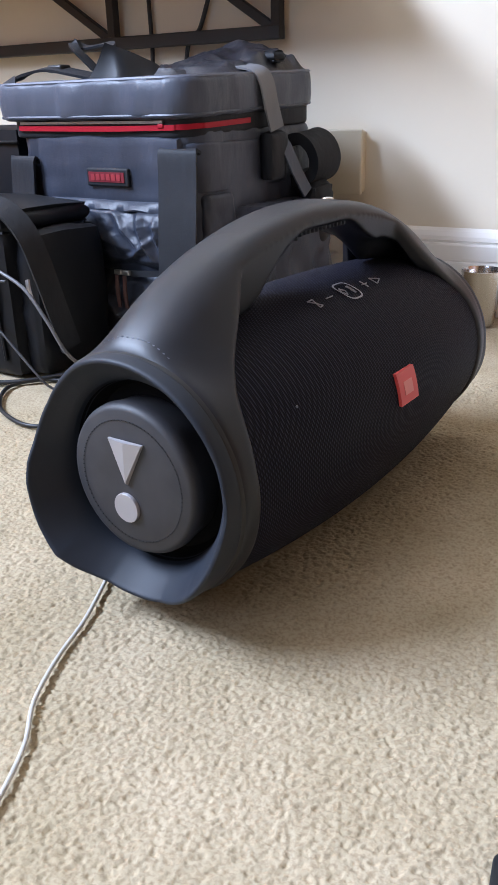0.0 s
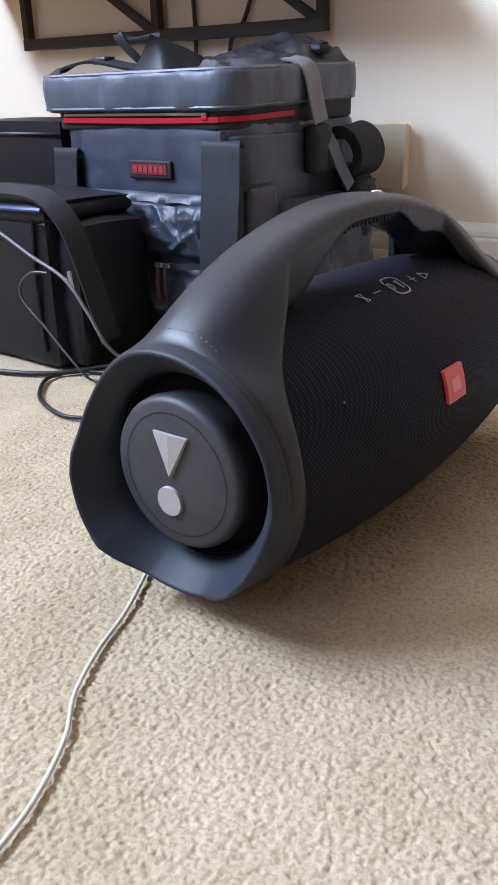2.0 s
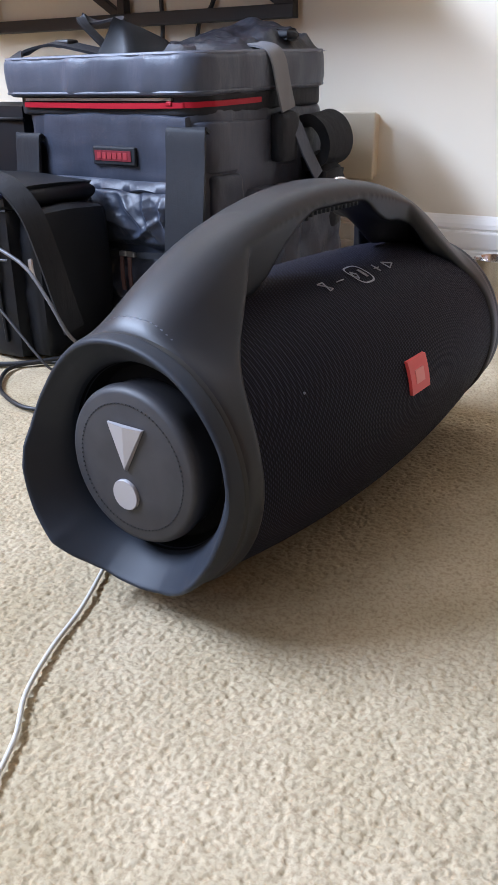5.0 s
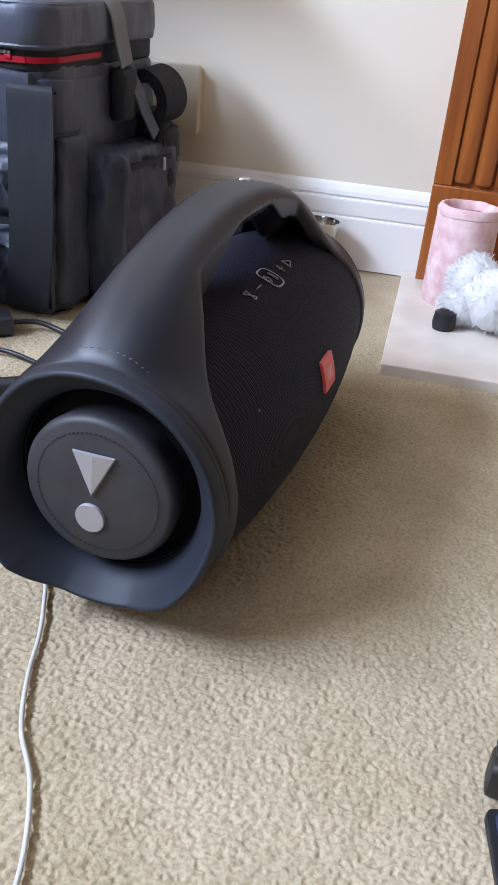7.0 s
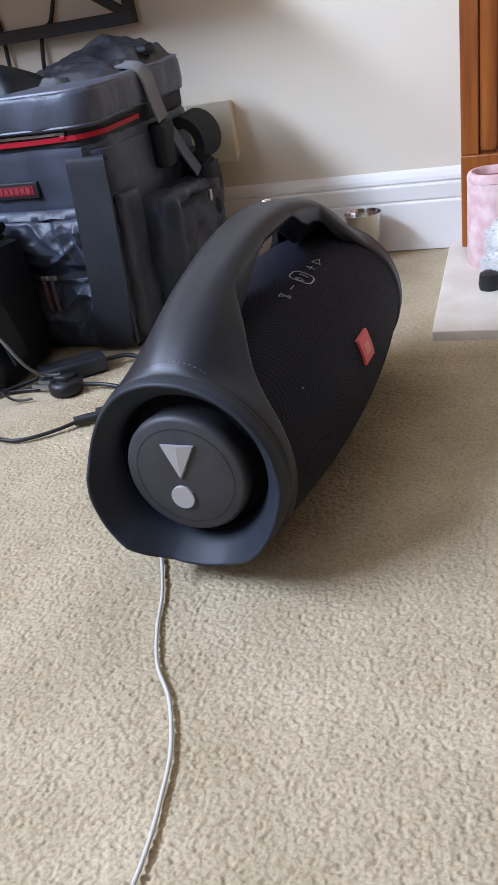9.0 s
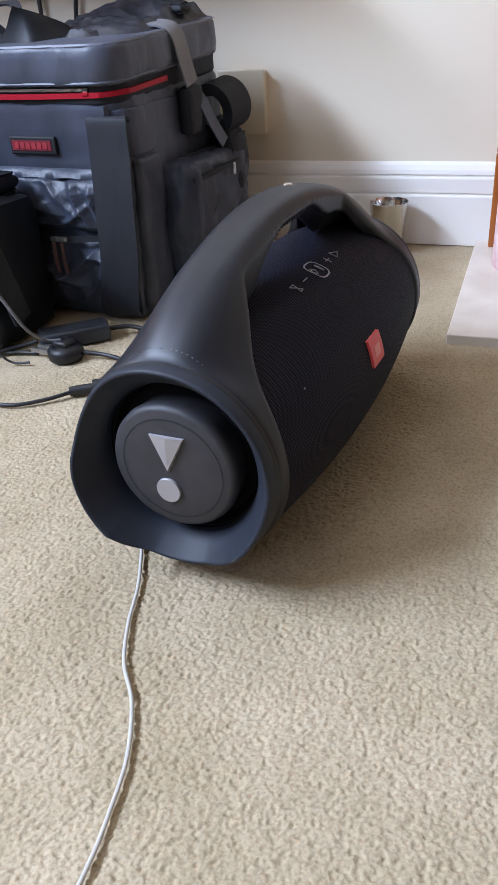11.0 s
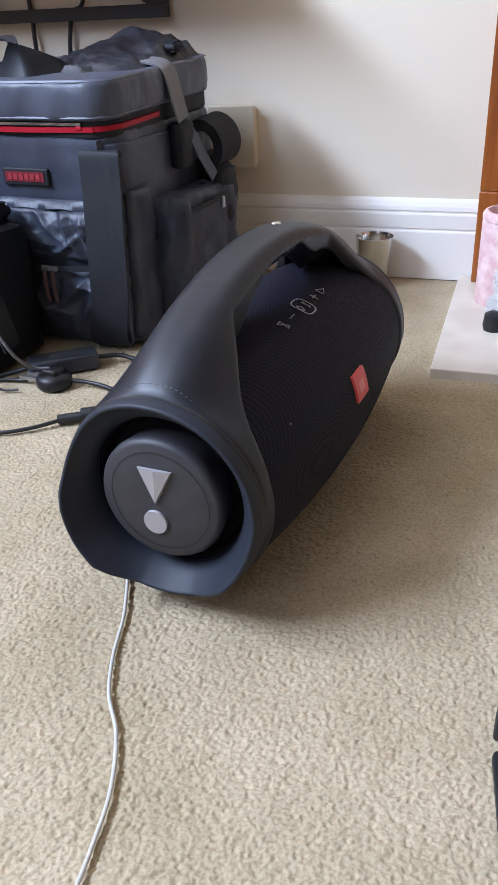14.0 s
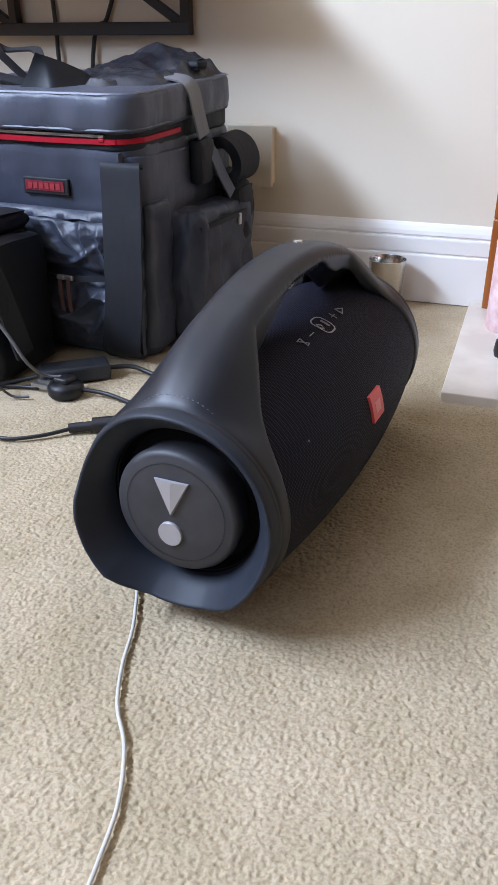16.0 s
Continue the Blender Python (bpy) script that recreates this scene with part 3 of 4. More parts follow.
def crumpled(x0, x1, y0, y1, z, height, seed, nx=40, ny=30, sharp=2.2):
    """A heap of creased cloth lying on a surface at z."""
    rows = []
    for j in range(ny):
        row = []
        for i in range(nx):
            u, w = i / (nx - 1), j / (ny - 1)
            x, y = x0 + u * (x1 - x0), y0 + w * (y1 - y0)
            e = min(1, 5 * min(u, 1 - u)) * min(1, 5 * min(w, 1 - w))
            f = abs(noise.fractal(Vector((x * 0.9 + seed, y * 0.9, seed)), 1.0, 2.0, 3))
            g = noise.ridged_multi_fractal(Vector((x * sharp + seed, y * sharp, seed * 2)), 1.0, 2.0, 3, 1.0, 2.0) if sharp else 0
            wob = 0.12 * noise.noise(Vector((x * 1.7, y * 1.7, seed + 4)))
            row.append((x + wob, y + wob * (1 - 2 * w), z + e * height * (0.25 + 0.55 * f + 0.16 * g)))
        rows.append(row)
    bm = grid_mesh(rows)
    bmesh.ops.recalc_face_normals(bm, faces=bm.faces)
    return bm


def creased_panel(x0, x1, z0, z1, y, puff, seed, amount=0.1, nx=110, nz=70, folds=()):
    """A bulging, wrinkled pocket front that faces the room."""
    rows = []
    for j in range(nz):
        row = []
        for i in range(nx):
            u, w = i / (nx - 1), j / (nz - 1)
            x, z = x0 + u * (x1 - x0), z0 + w * (z1 - z0)
            e = min(1, 6 * min(u, 1 - u)) * min(1, 6 * min(w, 1 - w))
            e = e * e * (3 - 2 * e)
            r = noise.ridged_multi_fractal(Vector((x * 0.85 + 0.8 * z + seed, z * 1.1 - 0.6 * x, seed)), 0.9, 2.1, 3, 1.0, 2.0)
            f = noise.fractal(Vector((x * 1.3 + seed, z * 1.6, seed)), 1.0, 2.0, 3)
            for fx, fz, ang, length, width, high in folds:
                a, b = (x - fx) * math.cos(ang) + (z - fz) * math.sin(ang), (z - fz) * math.cos(ang) - (x - fx) * math.sin(ang)
                b -= 0.25 * a * a
                f += high / max(amount, 0.01) * 2 * max(0, 1 - abs(b) / width) ** 1.3 * max(0, 1 - abs(a / length) ** 2)
            row.append((x, y - e * (puff * (1 - 0.6 * (2 * w - 1) ** 2) + amount * (0.45 * r - 0.3 + 0.5 * f)), z))
        rows.append(row)
    bm = grid_mesh(rows)
    back = [bm.verts.new((x0, y + 0.1, z0)), bm.verts.new((x1, y + 0.1, z0)), bm.verts.new((x1, y + 0.1, z1)), bm.verts.new((x0, y + 0.1, z1))]
    bm.verts.ensure_lookup_table()
    for i, (a, b) in enumerate(((0, nx - 1), (nx - 1, nx * nz - 1), (nx * nz - 1, nx * (nz - 1)), (nx * (nz - 1), 0))):
        if bm.verts[a] is not bm.verts[b]:
            bm.faces.new((bm.verts[a], bm.verts[b], back[(i + 1) % 4], back[i]))
    return bm


def slab(x0, x1, y0, y1, z0, z1, corner, edge, puff, seed, crease):
    """A stuffed slab: rounded in plan, soft along its edges, creased cloth sides."""
    rim = []
    for cx, cy, a0 in ((x1 - corner, y1 - corner, 0), (x0 + corner, y1 - corner, 90), (x0 + corner, y0 + corner, 180), (x1 - corner, y0 + corner, 270)):
        arc = [(cx + corner * math.cos(radians(a0 + 9 * k)), cy + corner * math.sin(radians(a0 + 9 * k)), math.cos(radians(a0 + 9 * k)), math.sin(radians(a0 + 9 * k))) for k in range(11)]
        if rim:
            p, q = rim[-1], arc[0]
            n = max(2, int(math.hypot(q[0] - p[0], q[1] - p[1]) / 0.09))
            rim += [tuple(p[c] + (q[c] - p[c]) * k / n for c in range(2)) + q[2:] for k in range(1, n)]
        rim += arc
    p, q = rim[-1], rim[0]
    n = max(2, int(math.hypot(q[0] - p[0], q[1] - p[1]) / 0.09))
    rim += [tuple(p[c] + (q[c] - p[c]) * k / n for c in range(2)) + q[2:] for k in range(1, n)]
    mx, my = (x0 + x1) / 2, (y0 + y1) / 2
    steps = [(0.02, edge, z0), (0.5, edge, z0)]
    steps += [(1, edge * (1 - math.sin(radians(a))), z0 + edge * (1 - math.cos(radians(a)))) for a in (0, 22, 45, 67)]
    n = max(4, int((z1 - z0 - 2 * edge) / 0.09))
    steps += [(1, 0, z0 + edge + (z1 - z0 - 2 * edge) * k / n) for k in range(n + 1)]
    steps += [(1, edge * (1 - math.sin(radians(a))), z1 - edge * (1 - math.cos(radians(a)))) for a in (67, 45, 22, 0)]
    steps += [(0.9, edge, z1), (0.7, edge, z1), (0.4, edge, z1), (0.02, edge, z1)]
    rows = []
    for k, inset, z in steps:
        row = []
        swell = puff * max(0.0, 1 - (2 * (z - z0) / (z1 - z0) - 1) ** 2) if k == 1 else 0
        for x, y, nx, ny in rim:
            w = noise.fractal(Vector((x * 2.6 + seed, y * 2.6, z * 0.9)), 1.0, 2.0, 4) + 0.6 * noise.fractal(Vector((x * 0.8, y * 0.8 + seed, z * 2.4)), 1.0, 2.0, 3)
            d = -inset + swell + crease * w
            px, py = x + nx * d, y + ny * d
            top = 0.35 * crease * noise.fractal(Vector((px * k * 1.4, py * k * 1.4, seed)), 1.0, 2.0, 3) if k < 1 and z > z0 else 0
            row.append((mx + (px - mx) * k, my + (py - my) * k, z + top))
        rows.append(row)
    bm = grid_mesh(rows, close_u=True)
    bmesh.ops.recalc_face_normals(bm, faces=bm.faces)
    return bm


def risen(bm):
    """The packed lid rises a little towards the back."""
    for v in bm.verts:
        v.co.z += 0.038 * (v.co.y - 3.4)
    return bm


def big_bag():
    bag = thing("equipment_bag", "large black nylon equipment bag with red zip, standing on the carpet", "bag")
    X0, X1, Y0, Y1 = -7.6, -3.72, 3.5, 7.0
    part("body", slab(X0, X1, Y0, Y1, 0.0, 3.56, 0.42, 0.12, 0.04, 1.0, 0.05), NYLON, bag)
    part("lid", risen(slab(-7.98, -3.68, 3.36, 7.05, 3.66, 4.25, 0.48, 0.10, 0.03, 5.0, 0.035)), NYLON_LID, bag, "padded dark grey lid with piped edges")
    ring = lambda z, g: [(x, y, z + 0.038 * (y - 3.4)) for x, y in ((-7.5, 3.36 + g), (-4.16, 3.36 + g), (-3.98 - g, 3.395 + g), (-3.82 - g, 3.50 + g), (-3.715 - g, 3.66 + g), (-3.68 - g, 3.84), (-3.68 - g, 5.2), (-3.68 - g, 6.6), (-3.82 - g, 6.92), (-4.16, 7.05 - g), (-7.5, 7.05 - g), (-7.84 + g, 6.9), (-7.98 + g, 6.57), (-7.98 + g, 3.84), (-7.84 + g, 3.5), (-7.5, 3.36 + g))]
    piping(ring(4.22, 0.03), 0.030, PIPE, bag)
    piping(ring(3.72, 0.0), 0.028, NYLON_LID, bag)
    # zip band below the lid: flap, red tape and metal teeth
    part("zip_band", risen(slab(-7.74, -3.72, 3.44, 7.0, 3.40, 3.72, 0.46, 0.05, 0.0, 3.0, 0.008)), WEB, bag, "black band under the lid")
    part("zip_tape", ribbon([(-7.35, 3.425, 3.555), (-5.4, 3.40, 3.545), (-4.18, 3.43, 3.555), (-3.99, 3.465, 3.56), (-3.85, 3.57, 3.565), (-3.74, 3.72, 3.575), (-3.705, 3.9, 3.58), (-3.70, 4.9, 3.62)], 0.075, 0.05, (0, 0, 1)), ZIP_RED, bag, "red zip tape")
    bm = bmesh.new()
    for i in range(158):
        x = -7.3 + i * 0.0197
        box(x, x + 0.010, 3.385, 3.43, 3.615, 3.655, bm)
    tagged(part("zip_teeth", bm, ZIP_METAL, bag, "", False), kind="stuff")
    part("zip_slider", box(-4.3, -4.19, 3.385, 3.42, 3.545, 3.61), ZIP_RED, bag, "", True, 0.02)
    # front: upper panel, badge, pockets
    part("front_panel", soft_box(-6.95, -3.95, 3.40, 3.7, 2.46, 3.42, 0.02, 12, 14, 0.03, 0.06), NYLON, bag)
    patch = part("name_patch", box(-5.80, -4.90, 3.33, 3.42, 2.70, 2.98), WEB, bag, "black patch with a red inset", True, 0.03)
    part("patch_inset", box(-5.74, -4.98, 3.318, 3.33, 2.77, 2.92), material("patch_red", (0.17, 0.007, 0.016), 0.55), patch, "red printed strip", False)
    print_ink = material("patch_print", (0.30, 0.025, 0.035), 0.5)
    for i in range(6):
        part("printed_bar", box(-5.68 + i * 0.11, -5.60 + i * 0.11, 3.308, 3.318, 2.80, 2.89), print_ink, patch, "", False)
    part("upper_pocket", creased_panel(-6.75, -3.78, 1.45, 2.48, 3.46, 0.20, 3.0, 0.14, folds=((-4.55, 1.95, -1.1, 0.55, 0.13, 0.12), (-4.95, 2.05, -0.75, 0.5, 0.12, 0.10), (-4.25, 1.85, -1.25, 0.5, 0.10, 0.10), (-5.5, 1.95, -0.45, 0.8, 0.16, 0.08), (-4.7, 1.75, 0.5, 0.5, 0.09, 0.07))), NYLON, bag, "wrinkled nylon pocket")
    part("lower_pocket", creased_panel(-6.6, -3.78, 0.1, 1.40, 3.46, 0.16, 8.0, 0.14, folds=((-4.75, 0.95, 0.6, 0.7, 0.16, 0.13), (-4.5, 0.6, 0.85, 0.6, 0.12, 0.10), (-5.3, 0.8, -0.5, 0.6, 0.13, 0.09), (-4.4, 1.1, -0.3, 0.5, 0.10, 0.07))), NYLON, bag, "wrinkled lower pocket")
    rows = []
    for i in range(60):
        x = -6.72 + i * 0.0523
        drop = 0.03 * math.sin(x * 9.0) + 0.03 * noise.noise(Vector((x * 2.5, 0, 4)))
        rows.append([(x, 3.40, 2.50), (x, 3.335 - 0.4 * drop, 2.47), (x, 3.285 - drop, 2.36 + drop), (x, 3.30 - drop, 2.335 + drop), (x, 3.40, 2.36 + drop)])
    bm = grid_mesh(rows)
    bmesh.ops.recalc_face_normals(bm, faces=bm.faces)
    part("pocket_flap", bm, NYLON, bag, "gathered flap along the pocket top")
    part("pocket_zip", ribbon([(-6.5, 3.33, 1.42), (-5.1, 3.20, 1.40), (-3.9, 3.32, 1.47)], 0.09, 0.05, (0, 0, 1)), WEB, bag)
    for dx in (0.0, 0.16):
        pull = part("zip_pull", box(-5.18 + dx, -5.02 + dx, 3.12, 3.19, 1.38, 1.46), ZIP_METAL, bag, "nickel zip slider", True, 0.02)
        part("pull_tab", ribbon([(-5.1 + dx, 3.11, 1.38), (-5.09 + dx, 3.09, 1.1), (-5.08 + dx, 3.10, 0.86)], 0.07, 0.02, (1, 0, 0)), material("pull_leather", (0.10, 0.05, 0.045), 0.6), pull)
    # carry straps on the front
    for x, z, lean in ((-3.90, 3.20, 0.05), (-7.28, 3.05, -0.05)):
        part("carry_strap", ribbon([(x, 3.46, z - 0.02), (x, 3.40, z + 0.03), (x, 3.335, z), (x + lean * 0.3, 3.29, z - 0.5), (x + lean * 0.6, 3.2, 2.0), (x + lean * 0.5, 3.14, 1.2), (x - lean * 1.5, 3.16, 0.6), (x - lean * 3.5, 3.25, 0.25), (x - lean * 4, 3.45, 0.06)], 0.66, 0.045, (1, 0.12 * math.copysign(1, lean), 0)), WEB, bag, "wide black webbing strap")
    # side: band, pocket, straps
    part("side_band", slab(-4.4, -3.68, 3.55, 6.95, 2.62, 3.34, 0.34, 0.04, 0.0, 15.0, 0.02), NYLON, bag)
    part("side_pocket", slab(-3.95, -3.18, 4.40, 6.75, 0.06, 2.35, 0.30, 0.2, 0.06, 21.0, 0.12), NYLON, bag, "bulging side pocket")
    part("side_panel", slab(-3.95, -3.63, 3.66, 4.42, 0.12, 2.6, 0.14, 0.08, 0.03, 25.0, 0.05), NYLON, bag, "smooth slate side panel")
    part("side_zip", ribbon([(-3.16, 4.5, 2.1), (-3.05, 5.5, 2.14), (-3.15, 6.6, 2.1)], 0.08, 0.05, (0, 0, 1)), WEB, bag)
    part("side_zip_pull", box(-3.08, -3.01, 5.75, 5.84, 1.95, 2.15), ZIP_METAL, bag, "nickel zip pull", True, 0.02)
    part("lid_strap", ribbon([(-4.5, 5.1, 4.42), (-4.0, 5.15, 4.40), (-3.73, 5.2, 4.34), (-3.61, 5.25, 4.18), (-3.56, 5.32, 3.82), (-3.51, 5.4, 3.47)], 0.38, 0.03, (0, 1, 0.15)), WEB_GREY, bag, "pale grey webbing lid strap")
    part("side_loop", ribbon([(-3.74, 6.3, 3.26), (-3.5, 6.35, 3.31), (-3.3, 6.4, 3.20), (-3.2, 6.42, 2.97), (-3.27, 6.42, 2.75), (-3.5, 6.38, 2.64), (-3.74, 6.35, 2.68)], 0.62, 0.2, (0.15, 1, 0.1)), WEB, bag, "curled black webbing grab loop")
    part("side_loop", soft_box(-3.62, -3.1, 6.0, 6.7, 1.5, 2.6, 0.05, 36, 10, 0.10, 0.25), WEB, bag)
    part("dangling_strap", ribbon([(-3.62, 5.5, 3.42), (-3.44, 5.55, 3.2), (-3.35, 5.75, 2.8), (-3.26, 5.95, 2.45)], 0.26, 0.03, (0, 1, 0.4)), NYLON_LID, bag, "dark grey strap end")
    part("strap_anchor", soft_box(-3.72, -3.44, 5.15, 5.65, 2.7, 3.42, 0.02, 31, 6, 0.05, 0.1), WEB, bag)
    return bag


big_bag()


def straps_on_lid():
    heap = thing("shoulder_strap", "black padded shoulder strap and crumpled covers heaped on the bag", "strap")
    rows = []
    for j in range(60):
        row = []
        for i in range(56):
            x, y = -5.95 + i * 0.0395, 4.35 + j * 0.0455
            e = min(1, 0.16 * min(i, 55 - i)) * min(1, 0.16 * min(j, 59 - j))
            wob = noise.noise_vector(Vector((x * 1.1, y * 1.1, 2.0)))
            px, py = x + 0.22 * wob.x, y + 0.22 * wob.y
            mound = math.exp(-((px + 4.75) ** 2 / 0.7 + (py - 6.25) ** 2 / 0.9))
            fold = max(0.0, 1 - abs((py - 6.0) + 0.8 * (px + 4.6)) / 0.3) * max(0.0, 1 - abs(px + 4.4) / 1.1)
            crease = noise.ridged_multi_fractal(Vector((px * 1.2 + 0.5 * py, py * 1.5 - 0.3 * px, 5.0)), 0.9, 2.2, 3, 1.0, 2.0)
            row.append((x + 0.1 * wob.y, y, 4.215 + e * (0.02 + 0.34 * mound + 0.10 * fold + 0.10 * crease)))
        rows.append(row)
    bm = grid_mesh(rows)
    bmesh.ops.recalc_face_normals(bm, faces=bm.faces)
    part("crumpled_cover", risen(bm), COVER, heap, "crumpled black nylon cover")
    # stiff flap folded up into a peak
    bm = bmesh.new()
    pts = [(-5.95, 3.72, 4.24), (-5.30, 3.80, 4.24), (-4.95, 4.45, 4.24), (-5.25, 5.0, 4.24), (-5.85, 4.6, 4.24), (-5.64, 3.84, 4.75), (-5.52, 4.0, 4.70), (-5.19, 4.5, 4.43)]
    v = [bm.verts.new(p) for p in pts]
    for f in ((0, 1, 6, 5), (1, 2, 7, 6), (2, 3, 7), (3, 4, 5, 6, 7), (4, 0, 5), (4, 3, 2, 1, 0)):
        bm.faces.new([v[i] for i in f])
    bmesh.ops.subdivide_edges(bm, edges=bm.edges[:], cuts=4, use_grid_fill=True)
    for w in bm.verts:
        w.co += 0.035 * noise.noise_vector(w.co * 2.5)
    bmesh.ops.recalc_face_normals(bm, faces=bm.faces)
    part("stiff_flap", risen(bm), LEATHER, heap, "upright stiff black flap")
    part("webbing", ribbon([(-5.66, 3.95, 4.70), (-6.1, 4.4, 4.80), (-6.75, 4.55, 4.78), (-6.9, 4.4, 4.84), (-6.75, 4.3, 4.74), (-6.55, 4.35, 4.55), (-6.3, 4.4, 4.34), (-6.1, 4.4, 4.27)], 0.16, 0.035, (0, 1, 0.3)), WEB, heap)
    part("webbing", ribbon([(-7.9, 3.9, 4.30), (-7.5, 3.85, 4.40), (-7.1, 4.0, 4.46), (-6.6, 4.1, 4.38), (-6.1, 4.2, 4.28)], 0.3, 0.04, (0, 1, 0.2)), WEB, heap)
    part("webbing", ribbon([(-7.7, 3.6, 4.30), (-7.45, 3.42, 4.22), (-7.3, 3.36, 4.02)], 0.24, 0.03, (1, 0, 0.2)), WEB, heap)
    part("buckle", box(-7.2, -6.85, 4.0, 4.25, 4.40, 4.52), BLACK, heap, "", True, 0.04)
    part("rolled_end", risen(soft_box(-4.6, -3.78, 5.75, 6.1, 4.36, 4.56, 0.05, 40, 10, 0.07, 0.09)), WEB, heap)
    pouch = thing("plastic_pouch", "clear crumpled plastic pouch lying on the bag lid", "pouch")
    clear = material("clear_film", (0.05, 0.052, 0.06), 0.42, spec=0.4)
    part("film", crumpled(-5.1, -4.55, 4.15, 4.75, 4.27, 0.13, 7.0, 44, 36, 4.0), clear, pouch)


straps_on_lid()


def small_bag():
    bag = thing("shoulder_bag", "black leatherette shoulder bag with strap beside the equipment bag", "bag")
    part("body", soft_box(-10.2, -5.62, 1.38, 3.1, 0.0, 2.42, 0.05, 9, 16, 0.03, 0.25), LEATHER, bag)
    part("side_gusset", soft_box(-5.75, -5.25, 1.6, 3.05, 0.05, 2.2, 0.03, 14, 10, 0.05, 0.16), LEATHER, bag)
    part("flap", soft_box(-10.25, -5.56, 1.34, 3.12, 2.16, 2.54, 0.06, 19, 18, 0.02, 0.19), LEATHER, bag, "padded flap with a dark blue edge")
    blue = material("blue_piping", (0.03, 0.05, 0.20), 0.4)
    part("flap_edge", tube([(-10.0, 1.29, 2.42), (-8.0, 1.27, 2.42), (-6.2, 1.28, 2.43), (-5.6, 1.34, 2.43)], 0.035, 6), blue, bag, "dark blue piping")
    part("seam", tube([(-5.85, 1.36, 2.3), (-5.9, 1.34, 1.4), (-5.88, 1.35, 0.3)], 0.03, 6), LEATHER, bag)
    part("strap", ribbon([(-8.5, 1.5, 2.64), (-6.6, 1.45, 2.66), (-5.75, 1.5, 2.60), (-5.3, 1.55, 2.25), (-5.08, 1.6, 1.7), (-4.98, 1.7, 1.1), (-5.0, 1.9, 0.5)], 0.34, 0.05, (0.2, 1, 0.3)), WEB, bag, "black webbing shoulder strap")
    part("ring", ribbon([(-5.12, 1.33, 1.62), (-5.08, 1.30, 1.5), (-5.06, 1.31, 1.36)], 0.06, 0.03, (1, 0, 0)), ZIP_METAL, bag, "nickel strap ring")
    pale = material("pale_print", (0.40, 0.40, 0.42), 0.5)
    bm = bmesh.new()
    for i in range(5):
        box(-8.06 + i * 0.17, -7.94 + i * 0.17, 1.30, 1.335, 0.42, 0.56, bm)
    tagged(part("print_bars", bm, pale, bag, "pale printed bars", False), kind="stuff")
    return bag


small_bag()


def case_behind():
    c = thing("flight_case", "plain black equipment case standing behind the bags", "case")
    part("body", soft_box(-11.5, -8.05, 3.9, 6.2, 0.0, 3.55, 0.02, 4, 8, 0.01, 0.1), LEATHER, c)
    part("lid_seam", box(-11.5, -8.03, 3.87, 3.92, 3.28, 3.34), BLACK, c)


case_behind()


# ---- rack on the wall ----
def rack():
    r = thing("shelf_rack", "black iron wall rack with diagonal braces, and an unseen board added above", "rack")

    def bar(a, b, w=0.2, d=0.2, name="bar"):
        a, b = Vector(a), Vector(b)
        m = (b - a).to_track_quat("Z", "Y").to_matrix().to_4x4()
        bm = bmesh.new()
        bmesh.ops.create_cube(bm, size=1.0, matrix=Matrix.Translation((a + b) / 2) @ m @ Matrix.Diagonal((w, d, (b - a).length, 1)))
        part(name, bm, IRON, r, "", False, 0.02)

    front = lambda x: 8.2 + 0.10 * (x + 5.3)  # runs along the wall
    xs = (-5.30, -9.20, -13.0)
    bar((-13.1, front(-13.1), 5.09), (-5.2, front(-5.2), 5.1), 0.24, 0.24, "bottom_rail")
    for x in xs:
        bar((x, front(x), 5.0), (x, front(x), 6.6), 0.2, 0.2, "post")
        bar((x, front(x), 6.4), (x, front(x) + 0.25, 6.4), 0.2, 0.2, "wall_arm")
    for x in xs[:2]:
        bar((x - 0.05, front(x), 5.15), (x - 2.1, front(x - 2.1), 6.48), 0.17, 0.17, "brace")
    # Board added out of view, sized so its shadow darkens the wall's upper left.
    part("shelf", skewed(box(-14.2, -4.0, 6.3, 9.0, 6.6, 6.85)), OAK, r, "unseen wooden board added to shade the wall", False, 0.03)


rack()


def loose_wire(name, label, pts, radius, mat):
    ob = part(name, tube(pts, radius, 8), mat)
    return tagged(ob, label, "cable")


loose_wire("hanging_cable", "thin black cable hanging down the wall", [(-8.41, 8.05, 6.55), (-8.38, 8.05, 5.86), (-8.33, 8.02, 4.99), (-8.31, 7.98, 4.2), (-8.2, 7.95, 0.05)], 0.045, CABLE_BLACK)
loose_wire("hanging_cable", "thin black cable hanging aslant down the wall", [(-6.65, 8.2, 6.55), (-6.85, 8.18, 5.97), (-7.12, 8.13, 5.28), (-7.5, 8.08, 4.6), (-7.95, 8.0, 0.05)], 0.045, CABLE_BLACK)


def wall_socket():
    s = thing("wall_socket", "cream plastic wall socket above the skirting", "socket")
    part("back_box", skewed(box(-4.44, -3.55, WALL_Y - 0.2, WALL_Y + 0.04, 2.2, 3.33)), CREAM, s, "", True, 0.04)
    part("plate", skewed(box(-4.49, -3.50, WALL_Y - 0.27, WALL_Y - 0.2, 2.16, 3.37)), CREAM, s, "", True, 0.05)


wall_socket()


